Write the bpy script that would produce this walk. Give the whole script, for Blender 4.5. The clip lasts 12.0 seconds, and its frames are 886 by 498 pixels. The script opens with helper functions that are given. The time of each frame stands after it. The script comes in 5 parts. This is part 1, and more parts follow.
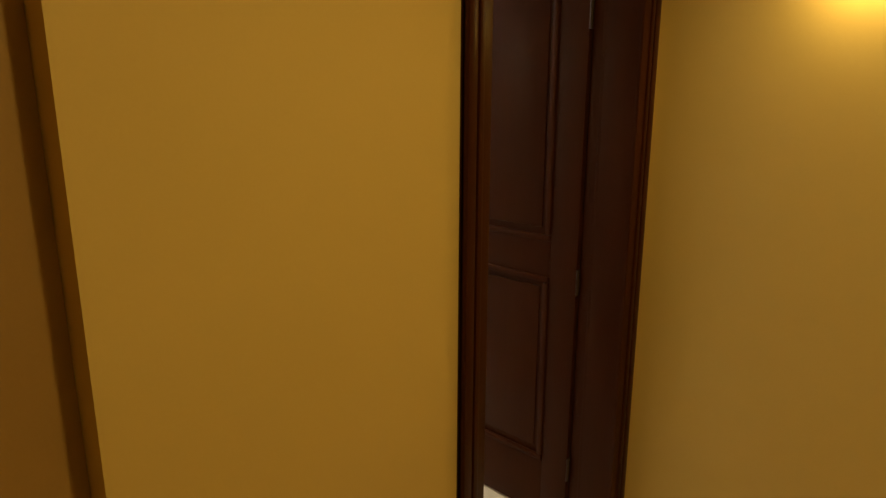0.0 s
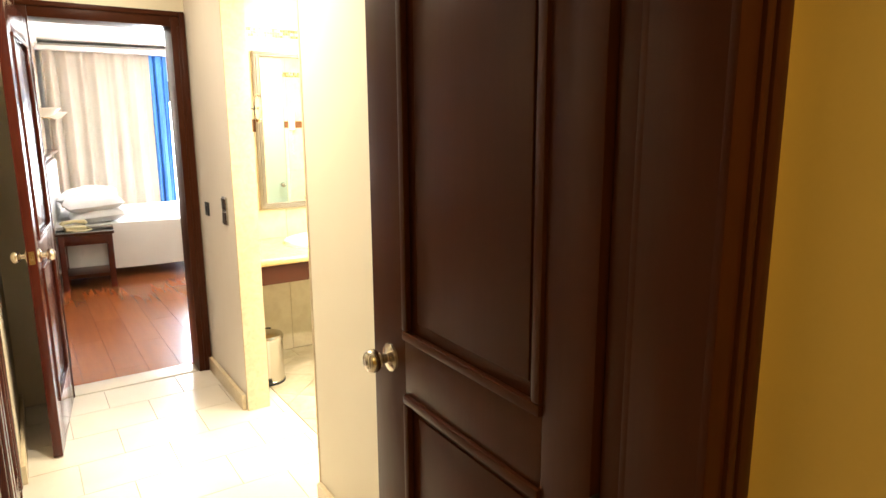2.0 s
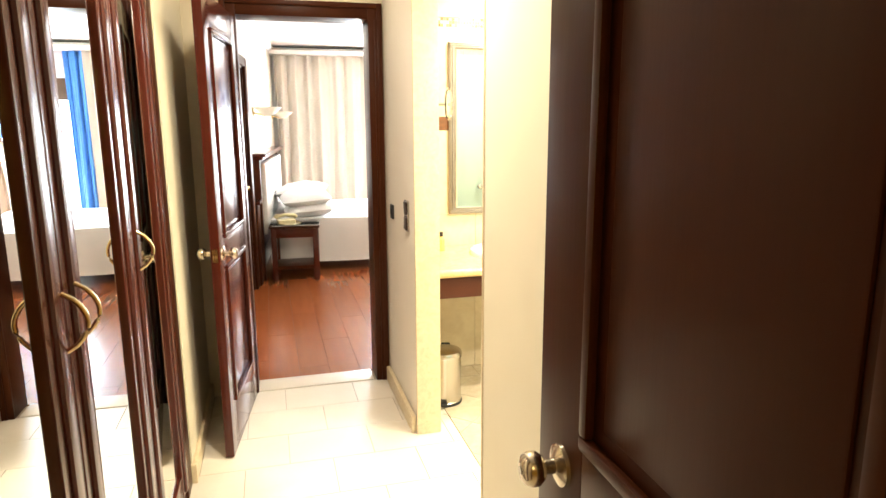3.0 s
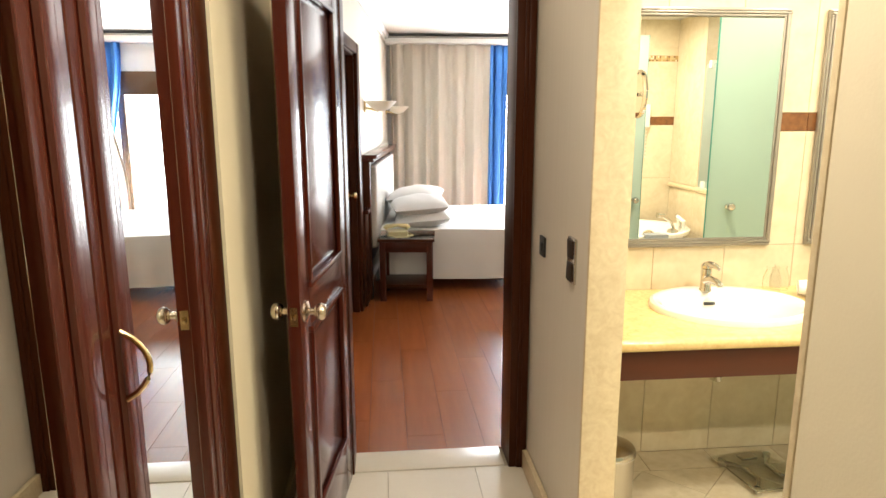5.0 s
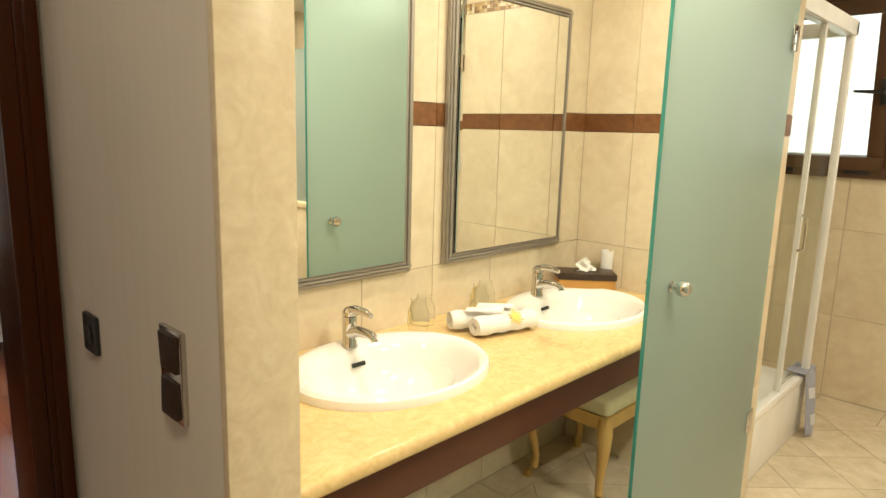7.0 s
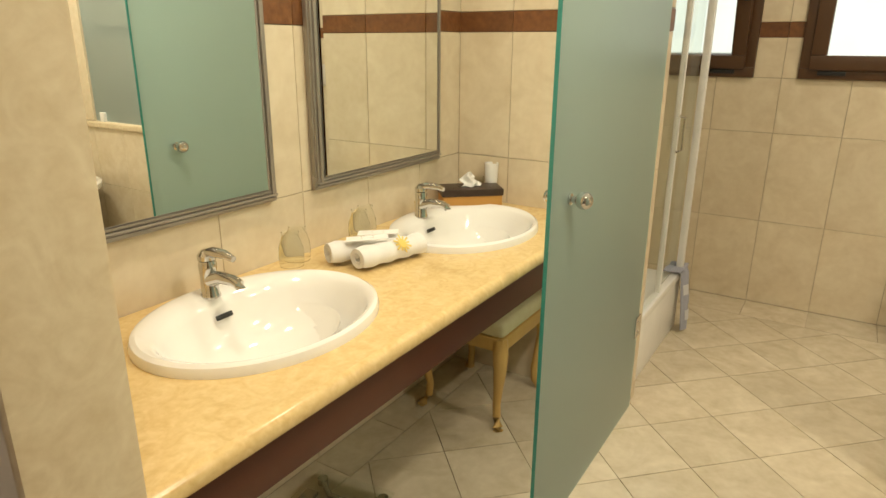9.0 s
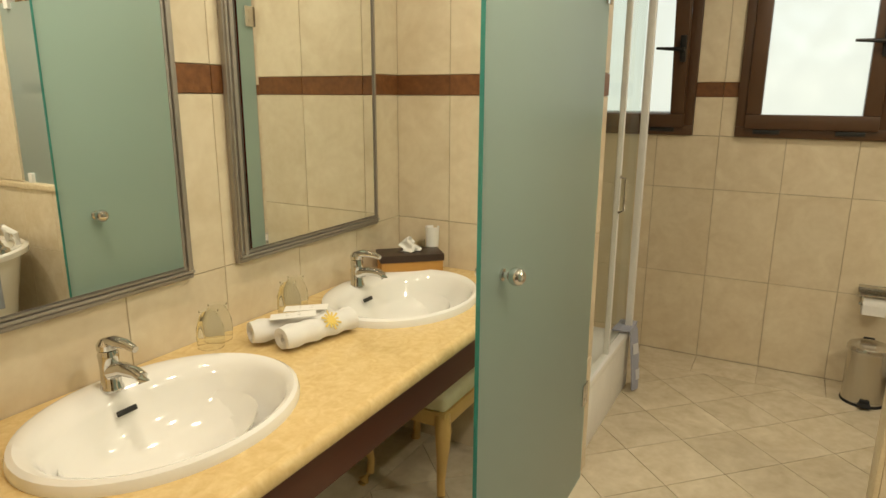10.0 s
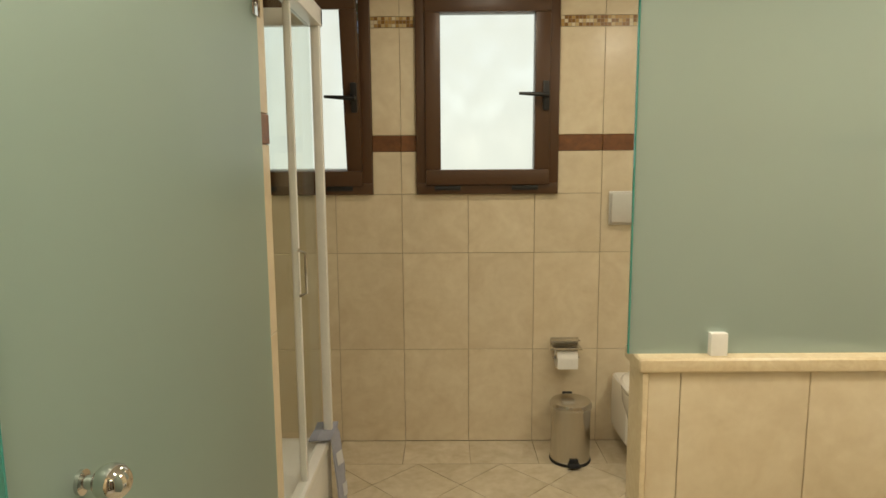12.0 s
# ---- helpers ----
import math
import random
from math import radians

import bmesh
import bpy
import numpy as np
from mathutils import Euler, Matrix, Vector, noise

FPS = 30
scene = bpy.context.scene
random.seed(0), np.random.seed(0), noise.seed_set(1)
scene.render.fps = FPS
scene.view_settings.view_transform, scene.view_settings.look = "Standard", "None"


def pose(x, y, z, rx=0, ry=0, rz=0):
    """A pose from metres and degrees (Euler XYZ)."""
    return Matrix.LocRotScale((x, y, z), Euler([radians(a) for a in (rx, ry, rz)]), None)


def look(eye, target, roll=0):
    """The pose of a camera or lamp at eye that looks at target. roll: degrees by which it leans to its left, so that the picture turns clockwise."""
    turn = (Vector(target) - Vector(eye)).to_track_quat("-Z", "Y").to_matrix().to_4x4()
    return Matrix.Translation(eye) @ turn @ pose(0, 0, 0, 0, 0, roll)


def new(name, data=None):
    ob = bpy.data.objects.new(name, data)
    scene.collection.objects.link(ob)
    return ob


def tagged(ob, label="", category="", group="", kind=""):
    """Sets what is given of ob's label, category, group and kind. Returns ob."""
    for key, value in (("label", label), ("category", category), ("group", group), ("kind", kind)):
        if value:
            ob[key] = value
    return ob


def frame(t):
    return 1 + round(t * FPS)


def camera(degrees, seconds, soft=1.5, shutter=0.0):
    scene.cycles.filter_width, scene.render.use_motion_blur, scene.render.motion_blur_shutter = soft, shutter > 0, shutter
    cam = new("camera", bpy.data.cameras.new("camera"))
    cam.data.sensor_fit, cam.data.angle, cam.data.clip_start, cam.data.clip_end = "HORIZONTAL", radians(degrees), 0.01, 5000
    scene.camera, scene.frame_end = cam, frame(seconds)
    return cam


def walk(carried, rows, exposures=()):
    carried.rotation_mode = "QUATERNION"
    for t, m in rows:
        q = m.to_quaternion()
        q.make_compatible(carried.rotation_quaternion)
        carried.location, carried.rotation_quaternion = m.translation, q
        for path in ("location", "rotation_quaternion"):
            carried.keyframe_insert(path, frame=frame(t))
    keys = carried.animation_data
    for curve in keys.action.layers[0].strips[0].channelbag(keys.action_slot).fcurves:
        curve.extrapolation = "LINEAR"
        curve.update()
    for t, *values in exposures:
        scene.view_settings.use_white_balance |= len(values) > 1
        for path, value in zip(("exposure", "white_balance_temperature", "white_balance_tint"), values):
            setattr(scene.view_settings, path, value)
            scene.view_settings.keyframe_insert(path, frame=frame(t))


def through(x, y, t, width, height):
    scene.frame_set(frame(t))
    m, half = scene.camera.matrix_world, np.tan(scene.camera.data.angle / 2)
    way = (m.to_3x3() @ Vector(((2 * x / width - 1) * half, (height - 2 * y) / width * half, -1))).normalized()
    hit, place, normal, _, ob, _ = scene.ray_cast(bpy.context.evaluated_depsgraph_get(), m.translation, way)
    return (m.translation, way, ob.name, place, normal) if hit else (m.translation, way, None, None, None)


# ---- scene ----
cam = camera(69.6, 12.0)
PATH = [
    (0, (-1.231, -0.431, 1.579), (0.195, 0.898, 1.128), 0.2),
    (0.5, (-0.898, -0.329, 1.589), (0.556, 0.975, 1.158), 0.3),
    (1, (-0.57, -0.197, 1.586), (0.867, 1.135, 1.184), 0.6),
    (1.5, (-0.241, -0.082, 1.575), (1.122, 1.33, 1.187), 0.3),
    (2, (-0.033, 0.07, 1.573), (1.051, 1.705, 1.184), -0.4),
    (2.5, (0.106, 0.267, 1.565), (0.943, 2.044, 1.186), -0.1),
    (3, (0.233, 0.486, 1.558), (0.744, 2.381, 1.174), -0.3),
    (3.2, (0.24, 0.568, 1.535), (0.599, 2.499, 1.158), -0.2),
    (4.8, (0.259, 1.451, 1.58), (0.407, 3.405, 1.177), -0.4),
    (5, (0.257, 1.546, 1.572), (0.438, 3.498, 1.176), -0.1),
    (5.5, (0.242, 1.882, 1.58), (0.741, 3.78, 1.196), 1.2),
    (6, (0.311, 2.156, 1.503), (1.137, 3.944, 1.158), 1.7),
    (6.5, (0.408, 2.398, 1.506), (1.49, 4.043, 1.153), 1.5),
    (7, (0.486, 2.621, 1.502), (1.899, 3.989, 1.141), 1.6),
    (7.5, (0.532, 2.747, 1.47), (2.147, 3.854, 1.065), 1.1),
    (7.7, (0.548, 2.775, 1.457), (2.187, 3.831, 1.014), 0.8),
    (9.3, (0.696, 2.802, 1.469), (2.306, 3.818, 0.853), 0.2),
    (9.5, (0.721, 2.798, 1.485), (2.346, 3.8, 0.89), 0.2),
    (10, (0.806, 2.786, 1.517), (2.513, 3.719, 1.052), 0.3),
    (10.5, (0.91, 2.849, 1.538), (2.79, 3.446, 1.202), 0.9),
    (11, (1.055, 2.9, 1.528), (3.025, 3.077, 1.235), 0.0),
    (11.5, (1.268, 2.907, 1.494), (3.248, 2.933, 1.21), -0.3),
    (12, (1.492, 2.938, 1.476), (3.473, 2.952, 1.202), -0.4),
]

# ---- world, sun, lamps, exposure ----
EXPOSURES = [(0.0, 0.05), (1.0, 0.45), (1.6, 0.50), (3.2, 0.45), (5.0, -0.40), (6.0, -0.65), (7.0, -1.02), (9.3, -1.50), (10.5, -1.80), (12.0, -1.80)]
walk(cam, [(t, look(eye, target, roll)) for t, eye, target, roll in PATH], EXPOSURES)

world = bpy.data.worlds.new("world")
scene.world = world
world.use_nodes = True
wn = world.node_tree.nodes
sky = wn.new("ShaderNodeTexSky")
sky.sky_type, sky.sun_disc = "NISHITA", False
sky.sun_elevation, sky.sun_rotation = radians(50), radians(150)
wn["Background"].inputs["Strength"].default_value = 0.14
world.node_tree.links.new(sky.outputs[0], wn["Background"].inputs["Color"])
sun = new("sun", bpy.data.lights.new("sun", "SUN"))
sun.data.energy, sun.data.angle, sun.data.color = 3.0, radians(0.5), (1.0, 0.95, 0.86)
sun.matrix_world = look((6, 20, 30), (0, 8, 0))


def area(name, eye, target, w, h, watts, color):
    lamp = bpy.data.lights.new(name, "AREA")
    lamp.shape, lamp.size, lamp.size_y, lamp.energy, lamp.color = "RECTANGLE", w, h, watts, color
    ob = new(name, lamp)
    ob.matrix_world = look(eye, target)
    return ob


WARM = (1.0, 0.885, 0.69)
AMBER = (1.0, 0.74, 0.26)
DAY = (0.93, 0.97, 1.0)
# Unseen ceiling spots, added for general light; their number and places are assumed.
ADDED_DOWNLIGHTS = [  # x, y, ceiling height, watts, colour
    (1.65, 3.70, 2.5, 22, WARM), (2.5, 3.65, 2.5, 19, WARM), (1.9, 2.7, 2.5, 36, WARM), (2.3, 1.5, 2.5, 60, WARM),
    (3.9, 2.7, 2.5, 21, WARM), (3.9, 1.5, 2.5, 24, WARM),
    (0.40, 2.55, 2.5, 26, WARM), (0.42, 3.75, 2.5, 3, WARM),
    (-0.5, -0.7, 2.5, 12.0, AMBER)]
for lx, ly, lz, watts, colour in ADDED_DOWNLIGHTS:
    area("added_downlight_lamp", (lx, ly, lz - 0.03), (lx, ly + 0.001, 0), 0.10, 0.10, watts, colour)
area("window_day", (2.63, 10.24, 1.0), (2.63, 5, 0.8), 2.0, 1.9, 1050, DAY)
for wy in (2.737, 3.662):
    area("bath_window_day", (4.97, wy, 1.81), (3.0, wy, 1.75), 0.62, 0.95, 6.0, (0.99, 1.0, 0.88))
area("sconce_lamp", (0.715, -0.05, 1.995), (0.76, -0.05, 1.66), 0.06, 0.06, 2.2, AMBER)


# ---- materials ----
def mat(name, color, rough=0.5, metal=0.0, color2=None, scale=8.0, amount=0.5, bump=0.0, bscale=60.0, stretch=(1, 1, 1),
        transmission=0.0, ior=1.45, vary=0.0, coat=0.0, sheen=0.0, vein=0.0, spec=0.5):
    """Two scales of noise between two colours, fine bump, and an optional shift for each object."""
    m = bpy.data.materials.new(name)
    m.use_nodes = True
    nt = m.node_tree
    n, lk = nt.nodes, nt.links
    b = n["Principled BSDF"]
    b.inputs["Roughness"].default_value, b.inputs["Metallic"].default_value = rough, metal
    b.inputs["Transmission Weight"].default_value, b.inputs["IOR"].default_value = transmission, ior
    b.inputs["Coat Weight"].default_value, b.inputs["Sheen Weight"].default_value = coat, sheen
    b.inputs["Coat Roughness"].default_value = 0.08
    b.inputs["Specular IOR Level"].default_value = spec
    tc = n.new("ShaderNodeTexCoord")
    mp = n.new("ShaderNodeMapping")
    mp.inputs["Scale"].default_value = stretch
    lk.new(tc.outputs["Object"], mp.inputs["Vector"])
    oi = n.new("ShaderNodeObjectInfo")
    shift = n.new("ShaderNodeVectorMath")
    shift.operation = "ADD"
    times = n.new("ShaderNodeVectorMath")
    times.operation = "SCALE"
    times.inputs["Scale"].default_value = 37.0
    comb = n.new("ShaderNodeCombineXYZ")
    for k in range(3):
        lk.new(oi.outputs["Random"], comb.inputs[k])
    lk.new(comb.outputs[0], times.inputs[0])
    lk.new(mp.outputs[0], shift.inputs[0])
    lk.new(times.outputs[0], shift.inputs[1])
    big = n.new("ShaderNodeTexNoise")
    big.inputs["Scale"].default_value, big.inputs["Detail"].default_value = scale, 5
    if vein:
        big.inputs["Distortion"].default_value = vein
    lk.new(shift.outputs[0], big.inputs["Vector"])
    fine = n.new("ShaderNodeTexNoise")
    fine.inputs["Scale"].default_value, fine.inputs["Detail"].default_value = bscale, 3
    lk.new(shift.outputs[0], fine.inputs["Vector"])
    mixf = n.new("ShaderNodeMix")
    mixf.inputs[0].default_value = 0.3
    lk.new(big.outputs["Fac"], mixf.inputs[2])
    lk.new(fine.outputs["Fac"], mixf.inputs[3])
    ramp = n.new("ShaderNodeMapRange")
    ramp.inputs[1].default_value, ramp.inputs[2].default_value = 0.5 - 0.22, 0.5 + 0.22
    ramp.inputs[4].default_value = amount
    lk.new(mixf.outputs[0], ramp.inputs[0])
    mix = n.new("ShaderNodeMix")
    mix.data_type = "RGBA"
    c2 = color2 or tuple(v * 0.82 for v in color)
    mix.inputs[6].default_value, mix.inputs[7].default_value = (*color, 1), (*c2, 1)
    lk.new(ramp.outputs[0], mix.inputs[0])
    out = mix.outputs[2]
    if vary:
        hsv = n.new("ShaderNodeHueSaturation")
        mr = n.new("ShaderNodeMapRange")
        mr.inputs[3].default_value, mr.inputs[4].default_value = 1 - vary, 1 + vary
        lk.new(oi.outputs["Random"], mr.inputs[0])
        lk.new(mr.outputs[0], hsv.inputs["Value"])
        lk.new(out, hsv.inputs["Color"])
        out = hsv.outputs[0]
    lk.new(out, b.inputs["Base Color"])
    rr = n.new("ShaderNodeMapRange")
    rr.inputs[3].default_value, rr.inputs[4].default_value = max(0.0, rough * 0.85), min(1.0, rough * 1.15)
    lk.new(big.outputs["Fac"], rr.inputs[0])
    lk.new(rr.outputs[0], b.inputs["Roughness"])
    if bump:
        bp = n.new("ShaderNodeBump")
        bp.inputs["Strength"].default_value, bp.inputs["Distance"].default_value = bump, 0.002
        lk.new(fine.outputs["Fac"], bp.inputs["Height"])
        lk.new(bp.outputs[0], b.inputs["Normal"])
    return m


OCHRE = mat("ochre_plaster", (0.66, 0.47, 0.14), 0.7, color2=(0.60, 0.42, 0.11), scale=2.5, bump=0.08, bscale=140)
# darker, redder version of the ochre, for the corridor's recess wall
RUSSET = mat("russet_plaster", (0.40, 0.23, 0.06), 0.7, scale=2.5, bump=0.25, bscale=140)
CREAM = mat("cream_wall_paint", (0.80, 0.72, 0.55), 0.6, color2=(0.76, 0.67, 0.50), scale=3, bump=0.15, bscale=160)
CREAMSTRIPE = mat("cream_striped_wallpaper", (0.78, 0.72, 0.62), 0.55, color2=(0.72, 0.65, 0.55), scale=20, stretch=(3, 3, 0.05), bump=0.1, bscale=160)
WHITE = mat("white_paint", (0.82, 0.81, 0.78), 0.6, color2=(0.78, 0.77, 0.74), scale=3, bump=0.1, bscale=160)
TILE = mat("beige_marble_tile", (0.74, 0.65, 0.48), 0.22, color2=(0.59, 0.48, 0.32), scale=6, amount=0.85, bump=0.03, bscale=30, vary=0.035, vein=1.2)
FLOORTILE = mat("beige_marble_floor_tile", (0.69, 0.61, 0.46), 0.2, color2=(0.46, 0.38, 0.25), scale=5, amount=0.85, bump=0.03, bscale=30, vary=0.05, vein=1.4)
GROUT = mat("tile_grout", (0.42, 0.34, 0.25), 0.85, scale=30, bump=0.3)
HALLTILE = mat("cream_stone_floor_tile", (0.76, 0.70, 0.60), 0.25, color2=(0.68, 0.60, 0.48), scale=4, bump=0.03, vary=0.04, vein=1.0)
BROWNTILE = mat("bark_brown_border_tile", (0.11, 0.042, 0.016), 0.35, color2=(0.24, 0.10, 0.034), scale=26, amount=0.9, stretch=(1, 1, 0.25), bump=0.8, bscale=60, vary=0.12)
STONE = mat("yellow_marble", (0.78, 0.60, 0.30), 0.18, color2=(0.58, 0.38, 0.14), scale=22, amount=0.8, bump=0.02, bscale=110, vein=1.6)
JAMBSTONE = mat("cream_limestone", (0.76, 0.65, 0.45), 0.3, color2=(0.54, 0.40, 0.22), scale=15, amount=0.62, bump=0.08, bscale=90, vein=2.5)
MAHOG = mat("dark_mahogany_door", (0.052, 0.014, 0.005), 0.30, color2=(0.032, 0.008, 0.003), scale=14, stretch=(1, 1, 0.06), bump=0.06, bscale=120, spec=0.10)
MAHOGRED = mat("red_mahogany_lacquer", (0.068, 0.013, 0.007), 0.2, color2=(0.042, 0.008, 0.004), scale=14, stretch=(1, 1, 0.06), bump=0.05, bscale=120, coat=0.15, spec=0.4)
FASCIA = mat("mahogany_fascia", (0.085, 0.022, 0.009), 0.38, color2=(0.055, 0.014, 0.006), scale=10, stretch=(0.1, 1, 1), bump=0.05, bscale=120)
PLANK = mat("cherry_laminate_plank", (0.29, 0.082, 0.023), 0.2, color2=(0.18, 0.046, 0.012), scale=9, stretch=(3, 0.25, 1), bump=0.03, bscale=90, vary=0.07)
WINDOWWOOD = mat("dark_brown_aluminium", (0.085, 0.040, 0.016), 0.4, color2=(0.065, 0.03, 0.012), scale=14, stretch=(1, 1, 0.1), bump=0.05)
BLACKPLASTIC = mat("black_plastic", (0.018, 0.017, 0.016), 0.4)
RUBBER = mat("black_rubber", (0.02, 0.02, 0.02), 0.8)
CHROME = mat("chrome", (0.66, 0.65, 0.63), 0.06, 1.0, scale=3, amount=0.2)
STEEL = mat("brushed_steel", (0.60, 0.57, 0.52), 0.25, 1.0, scale=30, stretch=(1, 1, 0.05), bump=0.05, bscale=200)
BRONZE = mat("dark_bronze", (0.05, 0.028, 0.016), 0.45, 0.5)
BRASS = mat("worn_brass", (0.72, 0.56, 0.30), 0.22, 1.0, scale=9)
NICKEL = mat("satin_nickel", (0.66, 0.58, 0.46), 0.22, 1.0, scale=9)
PEWTER = mat("pewter_grey_frame", (0.30, 0.27, 0.23), 0.38, 0.5, color2=(0.40, 0.36, 0.31), scale=20, bump=0.1, bscale=90)
MIRROR = mat("mirror_silver", (0.90, 0.92, 0.90), 0.0, 1.0, color2=(0.90, 0.92, 0.90))
CERAMIC = mat("white_ceramic", (0.86, 0.84, 0.79), 0.08, color2=(0.84, 0.82, 0.77), scale=2, coat=0.5)


def frosted(name, tint, through, clear, rough, gloss, ior=1.45):
    """Etched glass: scatters light back and through, lets some pass blurred, and has a polished face."""
    m = bpy.data.materials.new(name)
    m.use_nodes = True
    n, lk = m.node_tree.nodes, m.node_tree.links
    n.remove(n["Principled BSDF"])
    tc, cloud = n.new("ShaderNodeTexCoord"), n.new("ShaderNodeTexNoise")
    cloud.inputs["Scale"].default_value, cloud.inputs["Detail"].default_value = 2.2, 3
    lk.new(tc.outputs["Object"], cloud.inputs["Vector"])
    col = n.new("ShaderNodeMix")
    col.data_type = "RGBA"
    col.inputs[6].default_value, col.inputs[7].default_value = (*tint, 1), (*(v * 0.93 for v in tint), 1)
    lk.new(cloud.outputs["Fac"], col.inputs[0])
    back, fwd, pas, shine = (n.new("ShaderNodeBsdf" + k) for k in ("Diffuse", "Translucent", "Refraction", "Glossy"))
    for k in (back, fwd, pas):
        lk.new(col.outputs[2], k.inputs["Color"])
    pas.inputs["Roughness"].default_value, pas.inputs["IOR"].default_value = rough, 1.12
    shine.inputs["Roughness"].default_value = gloss
    fres = n.new("ShaderNodeFresnel")
    fres.inputs["IOR"].default_value = ior
    m1, m2, m3 = (n.new("ShaderNodeMixShader") for _ in range(3))
    m1.inputs[0].default_value, m2.inputs[0].default_value = through, clear
    lk.new(back.outputs[0], m1.inputs[1])
    lk.new(fwd.outputs[0], m1.inputs[2])
    lk.new(m1.outputs[0], m2.inputs[1])
    lk.new(pas.outputs[0], m2.inputs[2])
    lk.new(fres.outputs[0], m3.inputs[0])
    lk.new(m2.outputs[0], m3.inputs[1])
    lk.new(shine.outputs[0], m3.inputs[2])
    lk.new(m3.outputs[0], n["Material Output"].inputs["Surface"])
    return m


FROST = frosted("frosted_green_glass", (0.505, 0.63, 0.56), 0.55, 0.40, 0.45, 0.30)
FROSTPALE = frosted("frosted_pale_glass", (0.51, 0.605, 0.545), 0.55, 0.40, 0.40, 0.05, 1.75)
GLASSEDGE = mat("teal_glass_edge", (0.08, 0.42, 0.36), 0.15, transmission=0.3)
THIN = mat("clear_pane", (0.93, 0.96, 0.94), 0.02, color2=(0.93, 0.96, 0.94), transmission=1.0, ior=1.06)
WINGLASS = mat("frosted_window_pane", (0.93, 0.96, 0.95), 0.35, color2=(0.90, 0.94, 0.92), transmission=0.95, ior=1.1, scale=60, bump=0.4, bscale=220)
WHITEPLASTIC = mat("white_plastic", (0.86, 0.85, 0.81), 0.3)
IVORY = mat("ivory_plastic", (0.62, 0.55, 0.32), 0.35)
LINEN = mat("white_bed_linen", (0.68, 0.67, 0.66), 0.85, color2=(0.62, 0.61, 0.60), scale=5, bump=0.2, bscale=300, sheen=0.2)
CURTAIN = mat("beige_curtain_cloth", (0.60, 0.54, 0.46), 0.85, color2=(0.52, 0.46, 0.39), scale=5, bump=0.25, bscale=300, sheen=0.2)
BLUE = mat("blue_curtain_cloth", (0.07, 0.24, 0.62), 0.8, color2=(0.05, 0.19, 0.54), scale=5, bump=0.25, bscale=300)
UPHOL = mat("pale_grey_upholstery", (0.62, 0.60, 0.57), 0.85, bump=0.25, bscale=250)
TERRY = mat("white_terry_towel", (0.82, 0.80, 0.76), 0.95, color2=(0.76, 0.73, 0.68), scale=60, bump=0.8, bscale=420, sheen=0.4)
GREYTOWEL = mat("grey_towel", (0.34, 0.36, 0.40), 0.95, scale=40, bump=0.6, bscale=400)
BLUEGREY = mat("blue_grey_mat_cloth", (0.36, 0.37, 0.44), 0.95, scale=40, bump=0.6, bscale=400)
PALECLOTH = mat("pale_mat_cloth", (0.62, 0.62, 0.63), 0.95, scale=40, bump=0.6, bscale=400)
YELLOWPRINT = mat("yellow_print", (0.80, 0.60, 0.16), 0.9)
PAPER = mat("white_paper", (0.84, 0.82, 0.77), 0.8, scale=12)
LEATHER = mat("dark_brown_leather", (0.045, 0.024, 0.014), 0.4, bump=0.4, bscale=200)
TAN = mat("tan_leather", (0.52, 0.26, 0.06), 0.45, bump=0.3, bscale=200)
GILT = mat("honey_painted_wood", (0.60, 0.39, 0.13), 0.35, color2=(0.50, 0.30, 0.09), scale=16, stretch=(1, 1, 0.2), bump=0.1)
SEATCLOTH = mat("cream_damask", (0.62, 0.55, 0.30), 0.8, color2=(0.72, 0.66, 0.44), scale=22, amount=0.9, bump=0.3, bscale=220)
GREYMETAL = mat("grey_aluminium", (0.35, 0.33, 0.30), 0.4, 0.8)
LAMPWHITE = mat("opal_glass_shade", (0.85, 0.80, 0.68), 0.4)
LEAF = mat("hedge_leaf", (0.07, 0.12, 0.025), 0.5, color2=(0.11, 0.17, 0.03), scale=3)
BARK = mat("bark", (0.12, 0.085, 0.055), 0.9, bump=0.6)
GRASS = mat("lawn", (0.07, 0.11, 0.03), 0.9, color2=(0.10, 0.12, 0.04), scale=1.5, bump=0.6)
glow = bpy.data.materials.new("lit_lamp_lens")
glow.use_nodes = True
glow.node_tree.nodes["Principled BSDF"].inputs["Emission Color"].default_value = (1.0, 0.85, 0.6, 1)
glow.node_tree.nodes["Principled BSDF"].inputs["Emission Strength"].default_value = 12.0


# ---- builders ----
def bm_box(x0, y0, z0, x1, y1, z1, bevel=0.0, seg=2):
    bm = bmesh.new()
    bmesh.ops.create_cube(bm, size=1.0)
    for v in bm.verts:
        v.co = Vector(((x0 + x1) / 2 + v.co.x * (x1 - x0), (y0 + y1) / 2 + v.co.y * (y1 - y0), (z0 + z1) / 2 + v.co.z * (z1 - z0)))
    if bevel:
        bmesh.ops.bevel(bm, geom=bm.edges[:], offset=bevel, segments=seg, affect="EDGES", profile=0.6)
    return bm


def join(*bms):
    out = bms[0]
    for b in bms[1:]:
        me = bpy.data.meshes.new("tmp")
        b.to_mesh(me)
        b.free()
        out.from_mesh(me)
        bpy.data.meshes.remove(me)
    return out


def moved(bm, m):
    bm.transform(m)
    return bm


